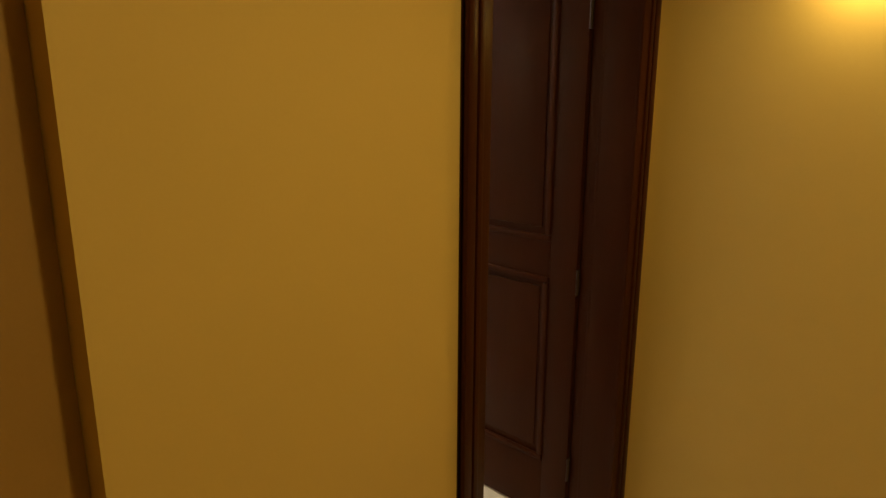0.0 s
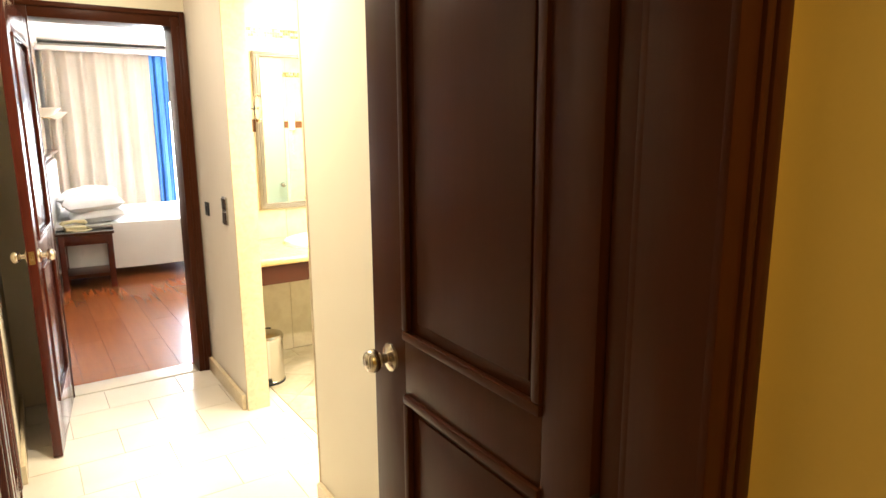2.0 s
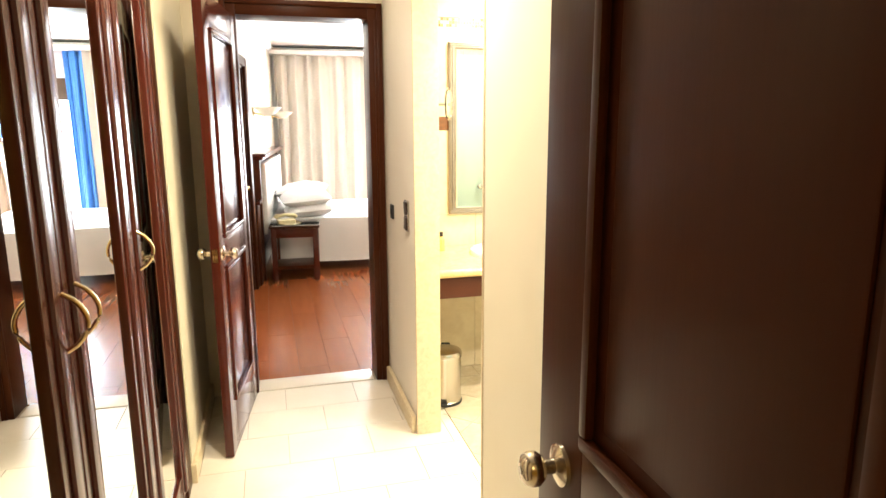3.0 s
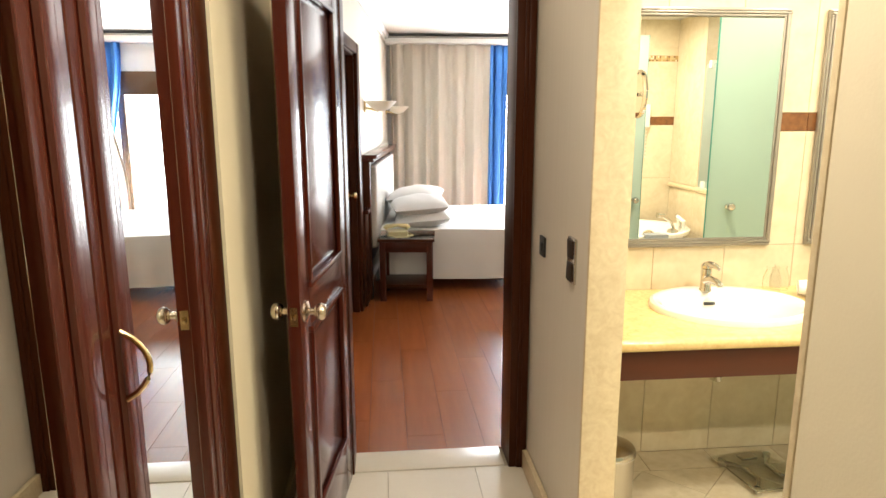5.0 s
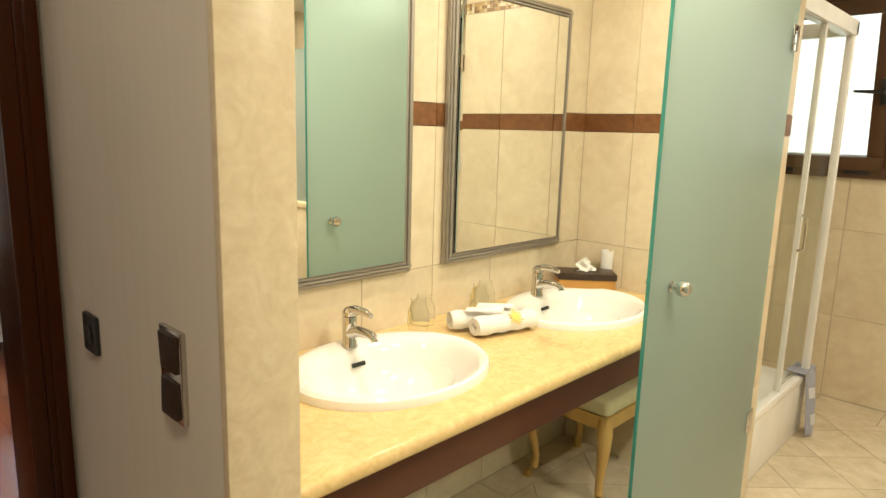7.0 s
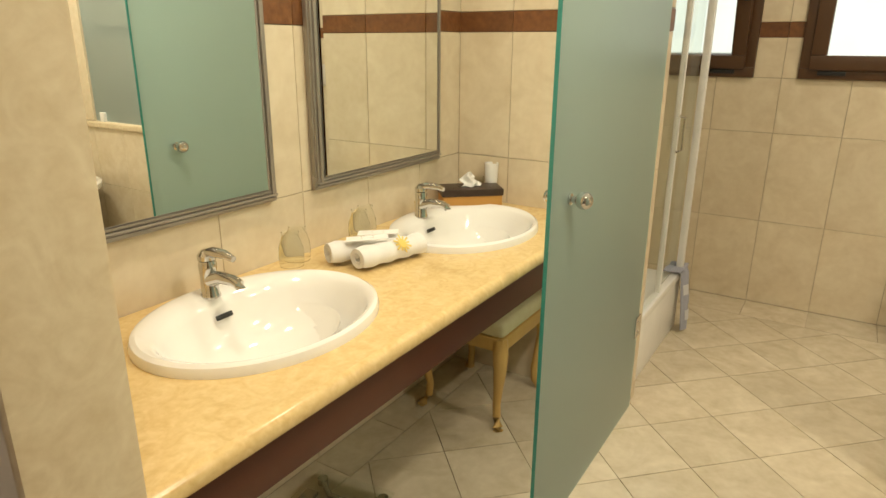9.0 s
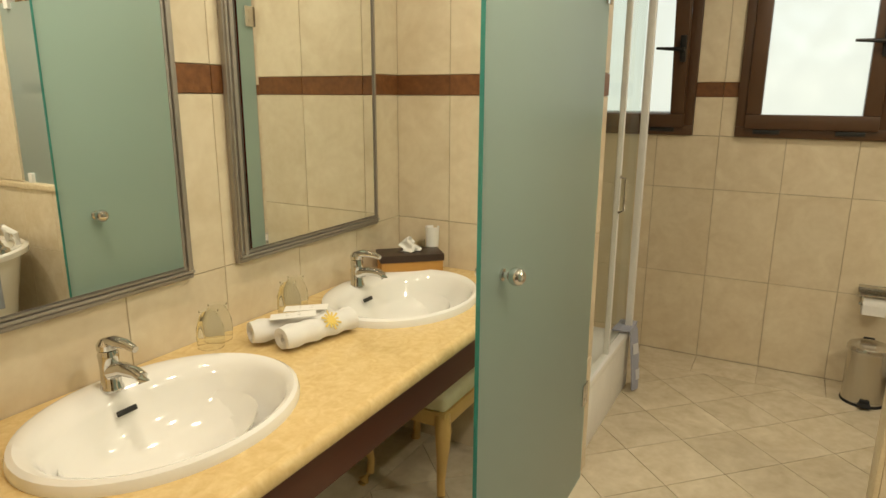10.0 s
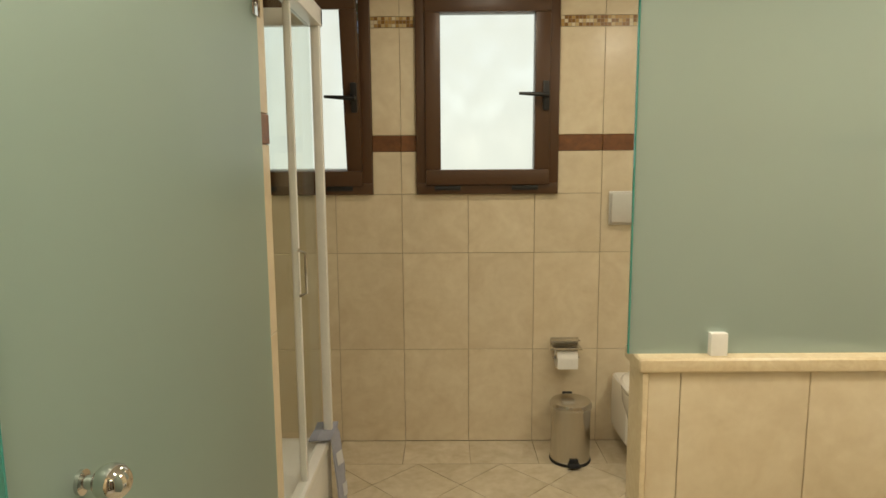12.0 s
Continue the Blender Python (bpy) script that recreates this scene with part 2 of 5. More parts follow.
def lathe(profile, n=28, center=(0, 0, 0), sx=1.0, sy=1.0):
    """Turns (radius, z) pairs about the z axis."""
    bm = bmesh.new()
    rings = []
    for r, z in profile:
        if r < 1e-5:
            rings.append([bm.verts.new((center[0], center[1], center[2] + z))])
        else:
            rings.append([bm.verts.new((center[0] + sx * r * math.cos(2 * math.pi * k / n), center[1] + sy * r * math.sin(2 * math.pi * k / n), center[2] + z)) for k in range(n)])
    for a, b in zip(rings, rings[1:]):
        for k in range(n):
            j = (k + 1) % n
            if len(a) == 1 and len(b) > 1:
                bm.faces.new((a[0], b[k], b[j]))
            elif len(b) == 1 and len(a) > 1:
                bm.faces.new((a[k], a[j], b[0]))
            elif len(a) > 1:
                bm.faces.new((a[k], a[j], b[j], b[k]))
    bmesh.ops.recalc_face_normals(bm, faces=bm.faces[:])
    return bm


def tube(points, radius, n=10, taper=None):
    """A round bar along points; taper gives a radius for each point."""
    bm = bmesh.new()
    pts = [Vector(p) for p in points]
    rings = []
    for i, p in enumerate(pts):
        d = (pts[min(i + 1, len(pts) - 1)] - pts[max(i - 1, 0)]).normalized()
        up = Vector((0, 0, 1)) if abs(d.z) < 0.9 else Vector((1, 0, 0))
        a = d.cross(up).normalized()
        b = d.cross(a)
        r = taper[i] if taper else radius
        rings.append([bm.verts.new(p + r * (math.cos(2 * math.pi * k / n) * a + math.sin(2 * math.pi * k / n) * b)) for k in range(n)])
    for a, b in zip(rings, rings[1:]):
        for k in range(n):
            bm.faces.new((a[k], a[(k + 1) % n], b[(k + 1) % n], b[k]))
    bm.faces.new(rings[0])
    bm.faces.new(rings[-1])
    bmesh.ops.recalc_face_normals(bm, faces=bm.faces[:])
    return bm


def sheet(fn, nu, nv, thick=0.0):
    """A surface from fn(u, v) on 0..1, optionally with a thickness."""
    bm = bmesh.new()
    g = [[bm.verts.new(fn(i / nu, j / nv)) for j in range(nv + 1)] for i in range(nu + 1)]
    for i in range(nu):
        for j in range(nv):
            bm.faces.new((g[i][j], g[i + 1][j], g[i + 1][j + 1], g[i][j + 1]))
    bmesh.ops.recalc_face_normals(bm, faces=bm.faces[:])
    if thick:
        bmesh.ops.solidify(bm, geom=bm.faces[:], thickness=thick)
    return bm


def mesh_of(name, bm, material, smooth=True):
    me = bpy.data.meshes.new(name)
    bm.to_mesh(me)
    bm.free()
    me.materials.append(material)
    if smooth:
        me.shade_smooth()
        me.set_sharp_from_angle(angle=radians(35))
    return me


def part(name, bm, material, parent, label=""):
    ob = new(name, mesh_of(name, bm, material))
    ob.parent = parent
    return tagged(ob, label)


def thing(name, label, category, m=None, group="", kind=""):
    ob = tagged(new(name), label, category, group, kind)
    if m is not None:
        ob.matrix_world = m
    return ob


def solid(name, bm, material, label, category, kind="", group="", m=None):
    ob = tagged(new(name, mesh_of(name, bm, material)), label, category, group, kind)
    if m is not None:
        ob.matrix_world = m
    return ob


def struct(name, x0, y0, z0, x1, y1, z1, material, label, category="wall"):
    return solid(name, bm_box(x0, y0, z0, x1, y1, z1), material, label, category, "structure")


def shared(name, me, parent, m):
    ob = new(name, me)
    ob.parent = parent
    ob.matrix_basis = m
    return ob


# ---- structure ----
CEIL = 2.5
# corridor outside the entrance
struct("wall_corridor_1", -0.955, 0.515, 0, -0.163, 0.62, CEIL, OCHRE, "ochre painted plaster wall beside the entrance door")
struct("wall_corridor_2", -0.163, 0.515, 2.30, 0.735, 0.62, CEIL, OCHRE, "ochre painted plaster above the entrance door")
struct("wall_corridor_3", 0.735, 0.515, 0, 1.09, 0.62, CEIL, OCHRE, "ochre plaster return beside the door casing")
struct("wall_corridor_4", 0.775, -2.2, 0, 1.09, 0.514, CEIL, OCHRE, "ochre plaster corridor side wall lit by a warm lamp")
struct("wall_corridor_6", -3.0, 0.585, 0, -0.956, 0.619, CEIL, RUSSET, "darker russet recess wall of the corridor")
struct("wall_corridor_7", -3.12, -2.2, 0, -3.0, 0.62, CEIL, OCHRE, "ochre plaster end wall of the corridor")
struct("wall_corridor_8", -3.12, -2.32, 0, 1.09, -2.2, CEIL, OCHRE, "ochre plaster wall behind the walker")
struct("floor_corridor", -3.12, -2.32, -0.1, 1.09, 0.495, 0.0, HALLTILE, "cream stone corridor floor", "floor")
struct("ceiling_corridor", -3.12, -2.32, CEIL, 1.09, 0.62, CEIL + 0.1, WHITE, "white plaster corridor ceiling", "ceiling")
# hall
struct("wall_hall_east_1", 0.888, 0.62, 0, 1.10, 2.41, CEIL, CREAM, "cream painted hall wall")
struct("wall_hall_east_2", 0.888, 2.41, 2.25, 1.10, 3.432, CEIL, CREAM, "cream wall above the bathroom opening")
struct("wall_hall_east_3", 0.89, 3.452, 0, 1.0, 4.21, CEIL, CREAMSTRIPE, "pale wallpapered hall wall with switches")
struct("wall_hall_west_1", -0.29, 3.28, 0, -0.17, 4.21, CEIL, CREAM, "cream wall stub beside the wardrobe")
struct("wall_hall_west_2", -0.86, 0.62, 0, -0.82, 4.21, CEIL, CREAM, "cream wall behind the wardrobe")
struct("wall_hall_west_3", -0.82, 0.62, 0, -0.17, 1.10, CEIL, CREAM, "cream wall stub beside the entrance")
struct("wall_bedroom_1", -0.86, 4.21, 0, 0.02, 4.38, CEIL, CREAM, "cream wall beside the bedroom door")
struct("wall_bedroom_2", 0.885, 4.21, 0, 1.0, 4.38, 2.62, CREAM, "cream wall pier beside the bedroom door")
struct("wall_bedroom_4", 1.0, 4.332, 0, 6.0, 4.38, 2.62, CREAM, "cream wall between bedroom and bathroom")
struct("wall_bedroom_3", 0.02, 4.21, 2.215, 0.885, 4.38, CEIL, CREAM, "cream wall above the bedroom door")
struct("ceiling_hall", -0.86, 0.62, CEIL, 1.10, 4.38, CEIL + 0.1, WHITE, "white plaster hall ceiling", "ceiling")
floor_hall = struct("floor_hall", -0.86, 0.50, -0.1, 1.12, 4.38, -0.006, GROUT, "cream stone tiled hall floor", "floor")
# bathroom: wall cores carry their tiles
wall_vanity = struct("wall_vanity", 1.0, 4.275, 0, 3.12, 4.33, CEIL, GROUT, "beige marble tiled wall behind the washbasins")
wall_return = struct("wall_return", 3.12, 3.42, 0, 3.22, 4.33, CEIL, GROUT, "beige tiled partition wall between vanity and shower")
wall_shower = struct("wall_shower", 3.22, 4.275, 0, 4.72, 4.33, CEIL, GROUT, "beige tiled wall inside the shower")
wall_south = struct("wall_south", 1.10, 0.70, 0, 4.72, 0.80, CEIL, GROUT, "beige tiled wall behind the bathtub")
wall_bath_west = struct("wall_bath_west", 1.105, 0.80, 0, 1.12, 2.40, CEIL, TILE, "beige marble bathroom wall")
W1 = (3.31, 4.015)
W2 = (2.385, 3.09)
WZ = (1.31, 2.305)
wall_window = thing("wall_window", "beige marble tiled outer wall with two small windows", "wall", kind="structure")
for x0, y0, z0, x1, y1, z1 in ((4.72, 0.7, 0, 4.9, 4.33, WZ[0]), (4.72, 0.7, WZ[1], 4.9, 4.33, CEIL), (4.72, 0.7, WZ[0], 4.9, W2[0], WZ[1]),
                               (4.72, W2[1], WZ[0], 4.9, W1[0], WZ[1]), (4.72, W1[1], WZ[0], 4.9, 4.33, WZ[1])):
    part("wall_core", bm_box(x0, y0, z0, x1, y1, z1), GROUT, wall_window)
floor_bath = struct("floor_bathroom", 1.0, 0.7, -0.1, 4.9, 4.33, -0.006, GROUT, "beige marble floor laid diagonally", "floor")
struct("ceiling_bathroom", 1.0, 0.7, CEIL, 4.9, 4.33, CEIL + 0.1, WHITE, "white plaster bathroom ceiling", "ceiling")
# stone jamb at the bathroom opening
solid("trim_jamb", join(bm_box(0.888, 3.432, 0, 1.012, 3.452, 2.25, 0.006), bm_box(1.002, 3.452, 0, 1.016, 4.27, CEIL - 0.001)), JAMBSTONE,
      "cream limestone cladding on the wall end", "trim", "structure")
solid("trim_jamb", bm_box(0.884, 2.402, 0, 1.12, 2.418, 2.248, 0.005), JAMBSTONE, "cream limestone cladding on the opening's side", "trim", "structure")
# bedroom
BR = Matrix.Translation((0.04, 6.745, 0)) @ Matrix.Rotation(radians(-5), 4, "Z")
CB = 2.62
solid("wall_bedroom_west", join(bm_box(-0.12, -2.45, 0, 0, -1.10, CB), bm_box(-0.12, -1.10, 2.08, 0, -0.02, CB), bm_box(-0.12, -0.02, 0, 0, 3.5, CB)), CREAMSTRIPE,
      "pale papered bedroom wall behind the bed", "wall", "structure", m=BR)
YB = 10.0
struct("wall_bedroom_north_1", -0.4, YB, 0, 1.56, YB + 0.2, 2.62, WHITE, "white bedroom wall beside the balcony window")
struct("wall_bedroom_north_2", 1.56, YB, 2.17, 3.70, YB + 0.2, 2.62, WHITE, "white wall above the balcony window")
struct("wall_bedroom_north_3", 3.70, YB, 0, 6.0, YB + 0.2, 2.62, WHITE, "white bedroom wall")
struct("wall_bedroom_east", 5.9, 4.38, 0, 6.0, YB, 2.62, CREAM, "cream bedroom wall")
floor_bed = struct("floor_bedroom", -0.6, 4.38, -0.1, 6.0, YB, -0.012, FASCIA, "glossy cherry laminate bedroom floor", "floor")
struct("ceiling_bedroom", -0.6, 4.38, CB, 6.0, YB, CB + 0.1, WHITE, "white plaster bedroom ceiling", "ceiling")
solid("trim_cornice", moved(join(bm_box(0, -2.3, CB - 0.07, 0.05, 3.3, CB, 0.02), bm_box(0, -2.3, CB - 0.10, 0.02, 3.3, CB - 0.07, 0.008)), BR), WHITE, "white plaster cornice", "trim", "structure")
solid("threshold", bm_box(0.10, 4.215, -0.01, 0.79, 4.385, 0.004, 0.002), HALLTILE, "cream marble threshold of the bedroom door", "trim", "structure")
solid("threshold", bm_box(-0.072, 0.496, -0.01, 0.645, 0.63, 0.003, 0.001), HALLTILE, "cream marble threshold of the entrance", "trim", "structure")
for n, b in (("a", bm_box(0.865, 3.46, 0, 0.888, 4.19, 0.09, 0.004)), ("b", bm_box(0.866, 0.66, 0, 0.887, 2.40, 0.09, 0.004)), ("c", bm_box(-0.169, 3.27, 0, -0.15, 4.2, 0.09, 0.004)), ("d", bm_box(-0.29, 3.258, 0, -0.15, 3.278, 0.09, 0.004))):
    solid("baseboard", b, JAMBSTONE, "cream stone baseboard", "baseboard", "structure")


# ---- doors ----
def casing(name, label, x0, x1, xa, xb, top, ctop, y0, y1, material, m=None):
    """Jambs, head and stepped mouldings round an opening xa..xb in a wall between y0 and y1."""
    t = thing(name, label, "door frame", m, kind="structure")
    for side, (a, b) in (("jamb", (xa - 0.02, xa)), ("jamb", (xb, xb + 0.02))):
        part("jamb", bm_box(a, y0 - 0.005, 0, b, y1 + 0.005, top, 0.002), material, t)
    part("head", bm_box(xa - 0.02, y0 - 0.005, top, xb + 0.02, y1 + 0.005, top + 0.02, 0.002), material, t)
    for yo, s in ((y0, -1), (y1, 1)):
        lo, hi = sorted((yo, yo + s * 0.016))
        lo2, hi2 = sorted((yo, yo + s * 0.026))
        for a, b, a2, b2 in ((x0, xa, x0, x0 + 0.03), (xb, x1, x1 - 0.03, x1)):
            part("casing_board", join(bm_box(a, lo, 0, b, hi, ctop, 0.004), bm_box(a2, lo2, 0, b2, hi2, ctop, 0.006), bm_box((a + b) / 2 - 0.006, lo2 + 0.003, 0, (a + b) / 2 + 0.012, hi2 - 0.003, top, 0.004)), material, t)
        part("casing_head", join(bm_box(xa, lo, top, xb, hi, ctop - 0.001, 0.004), bm_box(x0 + 0.03, lo2, ctop - 0.03, x1 - 0.03, hi2, ctop - 0.001, 0.006)), material, t)
    return t


entry = casing("door_frame_1", "dark mahogany entrance door frame with stepped mouldings", -0.163, 0.735, -0.072, 0.645, 2.20, 2.29, 0.515, 0.62, MAHOG)
# Added wood block that keeps the shaded gap beside the hinges dark.
part("hinge_post", bm_box(0.647, 0.627, 0, 0.678, 0.672, 2.20, 0.003), MAHOG, entry, "dark wood post at the hinges, added to keep the gap dark")
casing("door_frame_2", "dark mahogany bedroom door frame", 0.02, 0.884, 0.10, 0.805, 2.135, 2.22, 4.21, 4.38, MAHOG)


def bm_panel_face(a0, a1, z0, z1, sgn):
    """A moulding ring and a raised field on one face; local x is the width, y the depth."""
    w = 0.022
    y = sgn * 0.020
    bms = []
    for x0, zz0, x1, zz1 in ((a0, z0, a1, z0 + w), (a0, z1 - w, a1, z1), (a0, z0 + w, a0 + w, z1 - w), (a1 - w, z0 + w, a1, z1 - w)):
        lo, hi = sorted((sgn * 0.012, y + sgn * 0.008))
        bms.append(bm_box(x0, lo, zz0, x1, hi, zz1, 0.006))
    return join(*bms)


def panel_door(name, label, m, width, height, knob_metal, split=(0.915, 1.044), material=MAHOG, st=0.158, back=0.104, sh=None, zk=0.985):
    """A two-panel leaf: local x runs from the hinge to the lock, y is the thickness."""
    t = thing(name, label, "door", m, kind="structure")
    h = 0.020
    z_bot = 0.24
    sh = sh or st
    part("stile", bm_box(0, -h, 0.008, sh, h, height, 0.002), material, t)
    part("stile", bm_box(width - st, -h, 0.008, width, h, height, 0.002), material, t)
    a0, a1 = sh, width - st
    for z0, z1 in ((0.008, z_bot), split, (height - 0.14, height)):
        part("rail", bm_box(a0 + 0.0005, -h + 0.0005, z0, a1 - 0.0005, h - 0.0005, z1, 0.001), material, t)
    for z0, z1 in ((z_bot, split[0]), (split[1], height - 0.14)):
        p = part("panel", join(bm_box(a0, -0.008, z0, a1, 0.008, z1), bm_box(a0 + 0.045, -0.0125, z0 + 0.045, a1 - 0.045, 0.0125, z1 - 0.045, 0.004)), material, t)
        for s in (-1, 1):
            part("moulding", bm_panel_face(a0, a1, z0, z1, s), material, p)
    xk = width - back
    for s in (-1, 1):
        prof = [(0.0, 0.020), (0.034, 0.020), (0.033, 0.026), (0.022, 0.031), (0.012, 0.034), (0.011, 0.050), (0.020, 0.053), (0.027, 0.062), (0.0275, 0.072), (0.023, 0.082), (0.015, 0.087), (0.0, 0.088)]
        k = lathe(prof, 24)
        moved(k, Matrix.Translation((xk, 0, zk)) @ Matrix.Rotation(radians(-90 * s), 4, "X"))
        kn = part("door_knob", k, knob_metal, t, "round satin metal knob")
        part("keyhole", moved(lathe([(0, 0.0885), (0.007, 0.0885), (0.007, 0.0895), (0, 0.0895)], 12), Matrix.Translation((xk, 0, zk)) @ Matrix.Rotation(radians(-90 * s), 4, "X")), STEEL, kn)
    part("latch_plate", bm_box(width - 0.001, -0.012, zk - 0.03, width + 0.0015, 0.012, zk + 0.03), BRASS, t, "brass latch plate")
    part("latch_bolt", bm_box(width, -0.007, zk - 0.008, width + 0.010, 0.007, zk + 0.008, 0.003), BRASS, t)
    for z in (0.25, 0.97, 1.85):
        hg = part("hinge", join(tube([(-0.006, 0.020, z - 0.045), (-0.006, 0.020, z + 0.045)], 0.006), bm_box(-0.002, -0.012, z - 0.045, 0.0, 0.016, z + 0.045)), BRONZE, t, "dark bronze butt hinge")
    return t


# entrance leaf stands open at a right angle along the hall wall; bedroom leaf stands open into the hall
panel_door("door_1", "dark mahogany two-panel entrance door standing open", pose(0.653, 0.677, 0, 0, 0, 88.7), 0.730, 2.19, NICKEL, split=(0.968, 1.098), st=0.154, back=0.088, sh=0.112, zk=1.035)
panel_door("door_2", "dark red mahogany bedroom door standing wide open", pose(0.075, 4.19, 0, 0, 0, -97.5), 0.755, 2.12, NICKEL, material=MAHOGRED, st=0.125, back=0.06)


# ---- glass doors and partition ----
def knob_pair(t, x, z, off):
    for s in (-1, 1):
        k = lathe([(0, off), (0.016, off), (0.016, off + 0.005), (0.009, off + 0.008), (0.009, off + 0.017)] + [(0.024 * math.sin(a * math.pi / 14), off + 0.040 - 0.024 * math.cos(a * math.pi / 14)) for a in range(2, 15)], 28)
        part("door_knob", moved(k, Matrix.Translation((x, 0, z)) @ Matrix.Rotation(radians(-90 * s), 4, "X")), CHROME, t, "chrome ball knob")


def glass_door(name, label, m, width, height, glass, knob_x, knob_z):
    t = thing(name, label, "glass door", m, kind="structure")
    g = part("glass_pane", bm_box(0.0, -0.005, 0.012, width - 0.003, 0.005, height, 0.001, 1), glass, t)
    g.visible_shadow = False
    part("glass_edge", bm_box(width - 0.003, -0.0052, 0.012, width, 0.0052, height), GLASSEDGE, t, "polished teal glass edge")
    knob_pair(t, knob_x, knob_z, 0.005)
    for z in (0.39, 1.87):
        hg = part("hinge", join(bm_box(-0.01, -0.012, z - 0.045, 0.05, -0.006, z + 0.045, 0.002), bm_box(-0.01, 0.006, z - 0.045, 0.05, 0.012, z + 0.045, 0.002), tube([(-0.012, 0, z - 0.04), (-0.012, 0, z + 0.04)], 0.009)), CHROME, t, "chrome glass hinge")
        for dz in (-0.02, 0.02):
            for s in (-1, 1):
                part("screw", moved(lathe([(0, 0), (0.006, 0), (0.005, 0.002), (0, 0.002)], 10), Matrix.Translation((0.03, s * 0.012, z + dz)) @ Matrix.Rotation(radians(-90 * s), 4, "X")), STEEL, hg)
    return t


glass_door("door_3", "frosted green glass door standing open with a chrome knob", pose(3.107, 3.405, 0, 0, 0, 180), 0.995, 2.15, FROST, 0.866, 1.08)
glass_door("door_4", "frosted pale green glass door of the bathroom standing open", pose(1.125, 2.425, 0, 0, 0, 0), 1.0, 2.15, FROSTPALE, 0.945, 1.0)

half = thing("wall_half", "low tiled wall under a frosted glass screen", "wall", kind="structure")
part("wall_core", bm_box(3.092, 0.8, 0, 3.188, 2.42, 0.93), GROUT, half)
part("end_cladding", bm_box(3.078, 2.42, 0, 3.202, 2.436, 0.93, 0.006), JAMBSTONE, half, "cream limestone end strip")
part("cap", bm_box(3.068, 0.8, 0.931, 3.212, 2.45, 0.972, 0.014, 3), JAMBSTONE, half, "yellow marble capping with rounded edges")
screen = thing("glass_screen", "frosted pale green glass screen on the low wall", "glass screen", kind="structure")
g = part("glass_pane", bm_box(3.105, 1.35, 0.974, 3.115, 2.466, 2.05, 0.001, 1), FROSTPALE, screen)
g.visible_shadow = False
part("glass_edge", bm_box(3.1048, 2.466, 0.974, 3.1152, 2.469, 2.05), GLASSEDGE, screen)
for y in (2.24, 1.45):
    for z in (0.977, 2.02):
        part("clip", bm_box(3.085, y - 0.022, z - 0.005, 3.135, y + 0.022, z + 0.055, 0.003), WHITEPLASTIC, screen, "square white metal clip")
struct("wall_screen_pier", 3.09, 0.8, 0.976, 3.19, 1.35, CEIL, TILE, "beige tiled pier beside the glass screen")


# ---- windows ----
def small_window(y0, y1, tilt, name):
    t = thing(name, "small dark brown framed window with frosted pane" + (", tilted open" if tilt else ", closed"), "window", kind="structure")
    z0, z1 = WZ
    x0, x1 = 4.69, 4.78
    f = 0.055
    for a, b, c, d, nm in ((y0, z0, y1, z0 + f, "frame_rail"), (y0, z1 - f, y1, z1, "frame_rail"), (y0, z0 + f, y0 + f, z1 - f, "frame_stile"), (y1 - f, z0 + f, y1, z1 - f, "frame_stile")):
        part(nm, bm_box(x0, a, b, x1, c, d, 0.004), WINDOWWOOD, t)
    for yy in (y0 + 0.10, y1 - 0.22):
        part("drain_cover", bm_box(x0 - 0.008, yy, z0 + 0.020, x0 + 0.004, yy + 0.13, z0 + 0.042, 0.004), BLACKPLASTIC, t, "black drainage cap")
    sash = new("sash")
    sash.parent = t
    a0, a1, b0, b1 = y0 + f - 0.008, y1 - f + 0.008, z0 + f - 0.008, z1 - f + 0.008
    s = 0.075
    m = Matrix.Identity(4)
    if tilt:
        m = Matrix.Translation((x0, 0, b0)) @ Matrix.Rotation(radians(-tilt), 4, "Y") @ Matrix.Translation((-x0, 0, -b0))
    for a, b, c, d, nm in ((a0, b0, a1, b0 + s, "sash_rail"), (a0, b1 - s, a1, b1, "sash_rail"), (a0, b0 + s, a0 + s, b1 - s, "sash_stile"), (a1 - s, b0 + s, a1, b1 - s, "sash_stile")):
        part(nm, moved(bm_box(x0 - 0.018, a, b, x1 - 0.03, c, d, 0.006), m), WINDOWWOOD, sash)
    pane = part("pane", moved(bm_box(x0 + 0.018, a0 + s - 0.004, b0 + s - 0.004, x0 + 0.024, a1 - s + 0.004, b1 - s + 0.004), m), WINGLASS, sash, "frosted glass pane")
    pane.visible_shadow = False
    zc = (z0 + z1) / 2 - 0.02
    yh = a0 + s * 0.3
    part("handle", moved(join(bm_box(x0 - 0.034, yh - 0.016, zc - 0.07, x0 - 0.018, yh + 0.016, zc + 0.07, 0.006), tube([(x0 - 0.03, yh, zc), (x0 - 0.06, yh, zc)], 0.011), tube([(x0 - 0.058, yh - 0.01, zc), (x0 - 0.06, yh + 0.06, zc + 0.004), (x0 - 0.055, yh + 0.135, zc + 0.008)], 0.009, taper=[0.012, 0.010, 0.007])), m), BLACKPLASTIC, sash, "black lever handle")


small_window(W1[0], W1[1], 10.0, "window_1")
small_window(W2[0], W2[1], 0.0, "window_2")

# ---- vanity ----
CT = 0.812


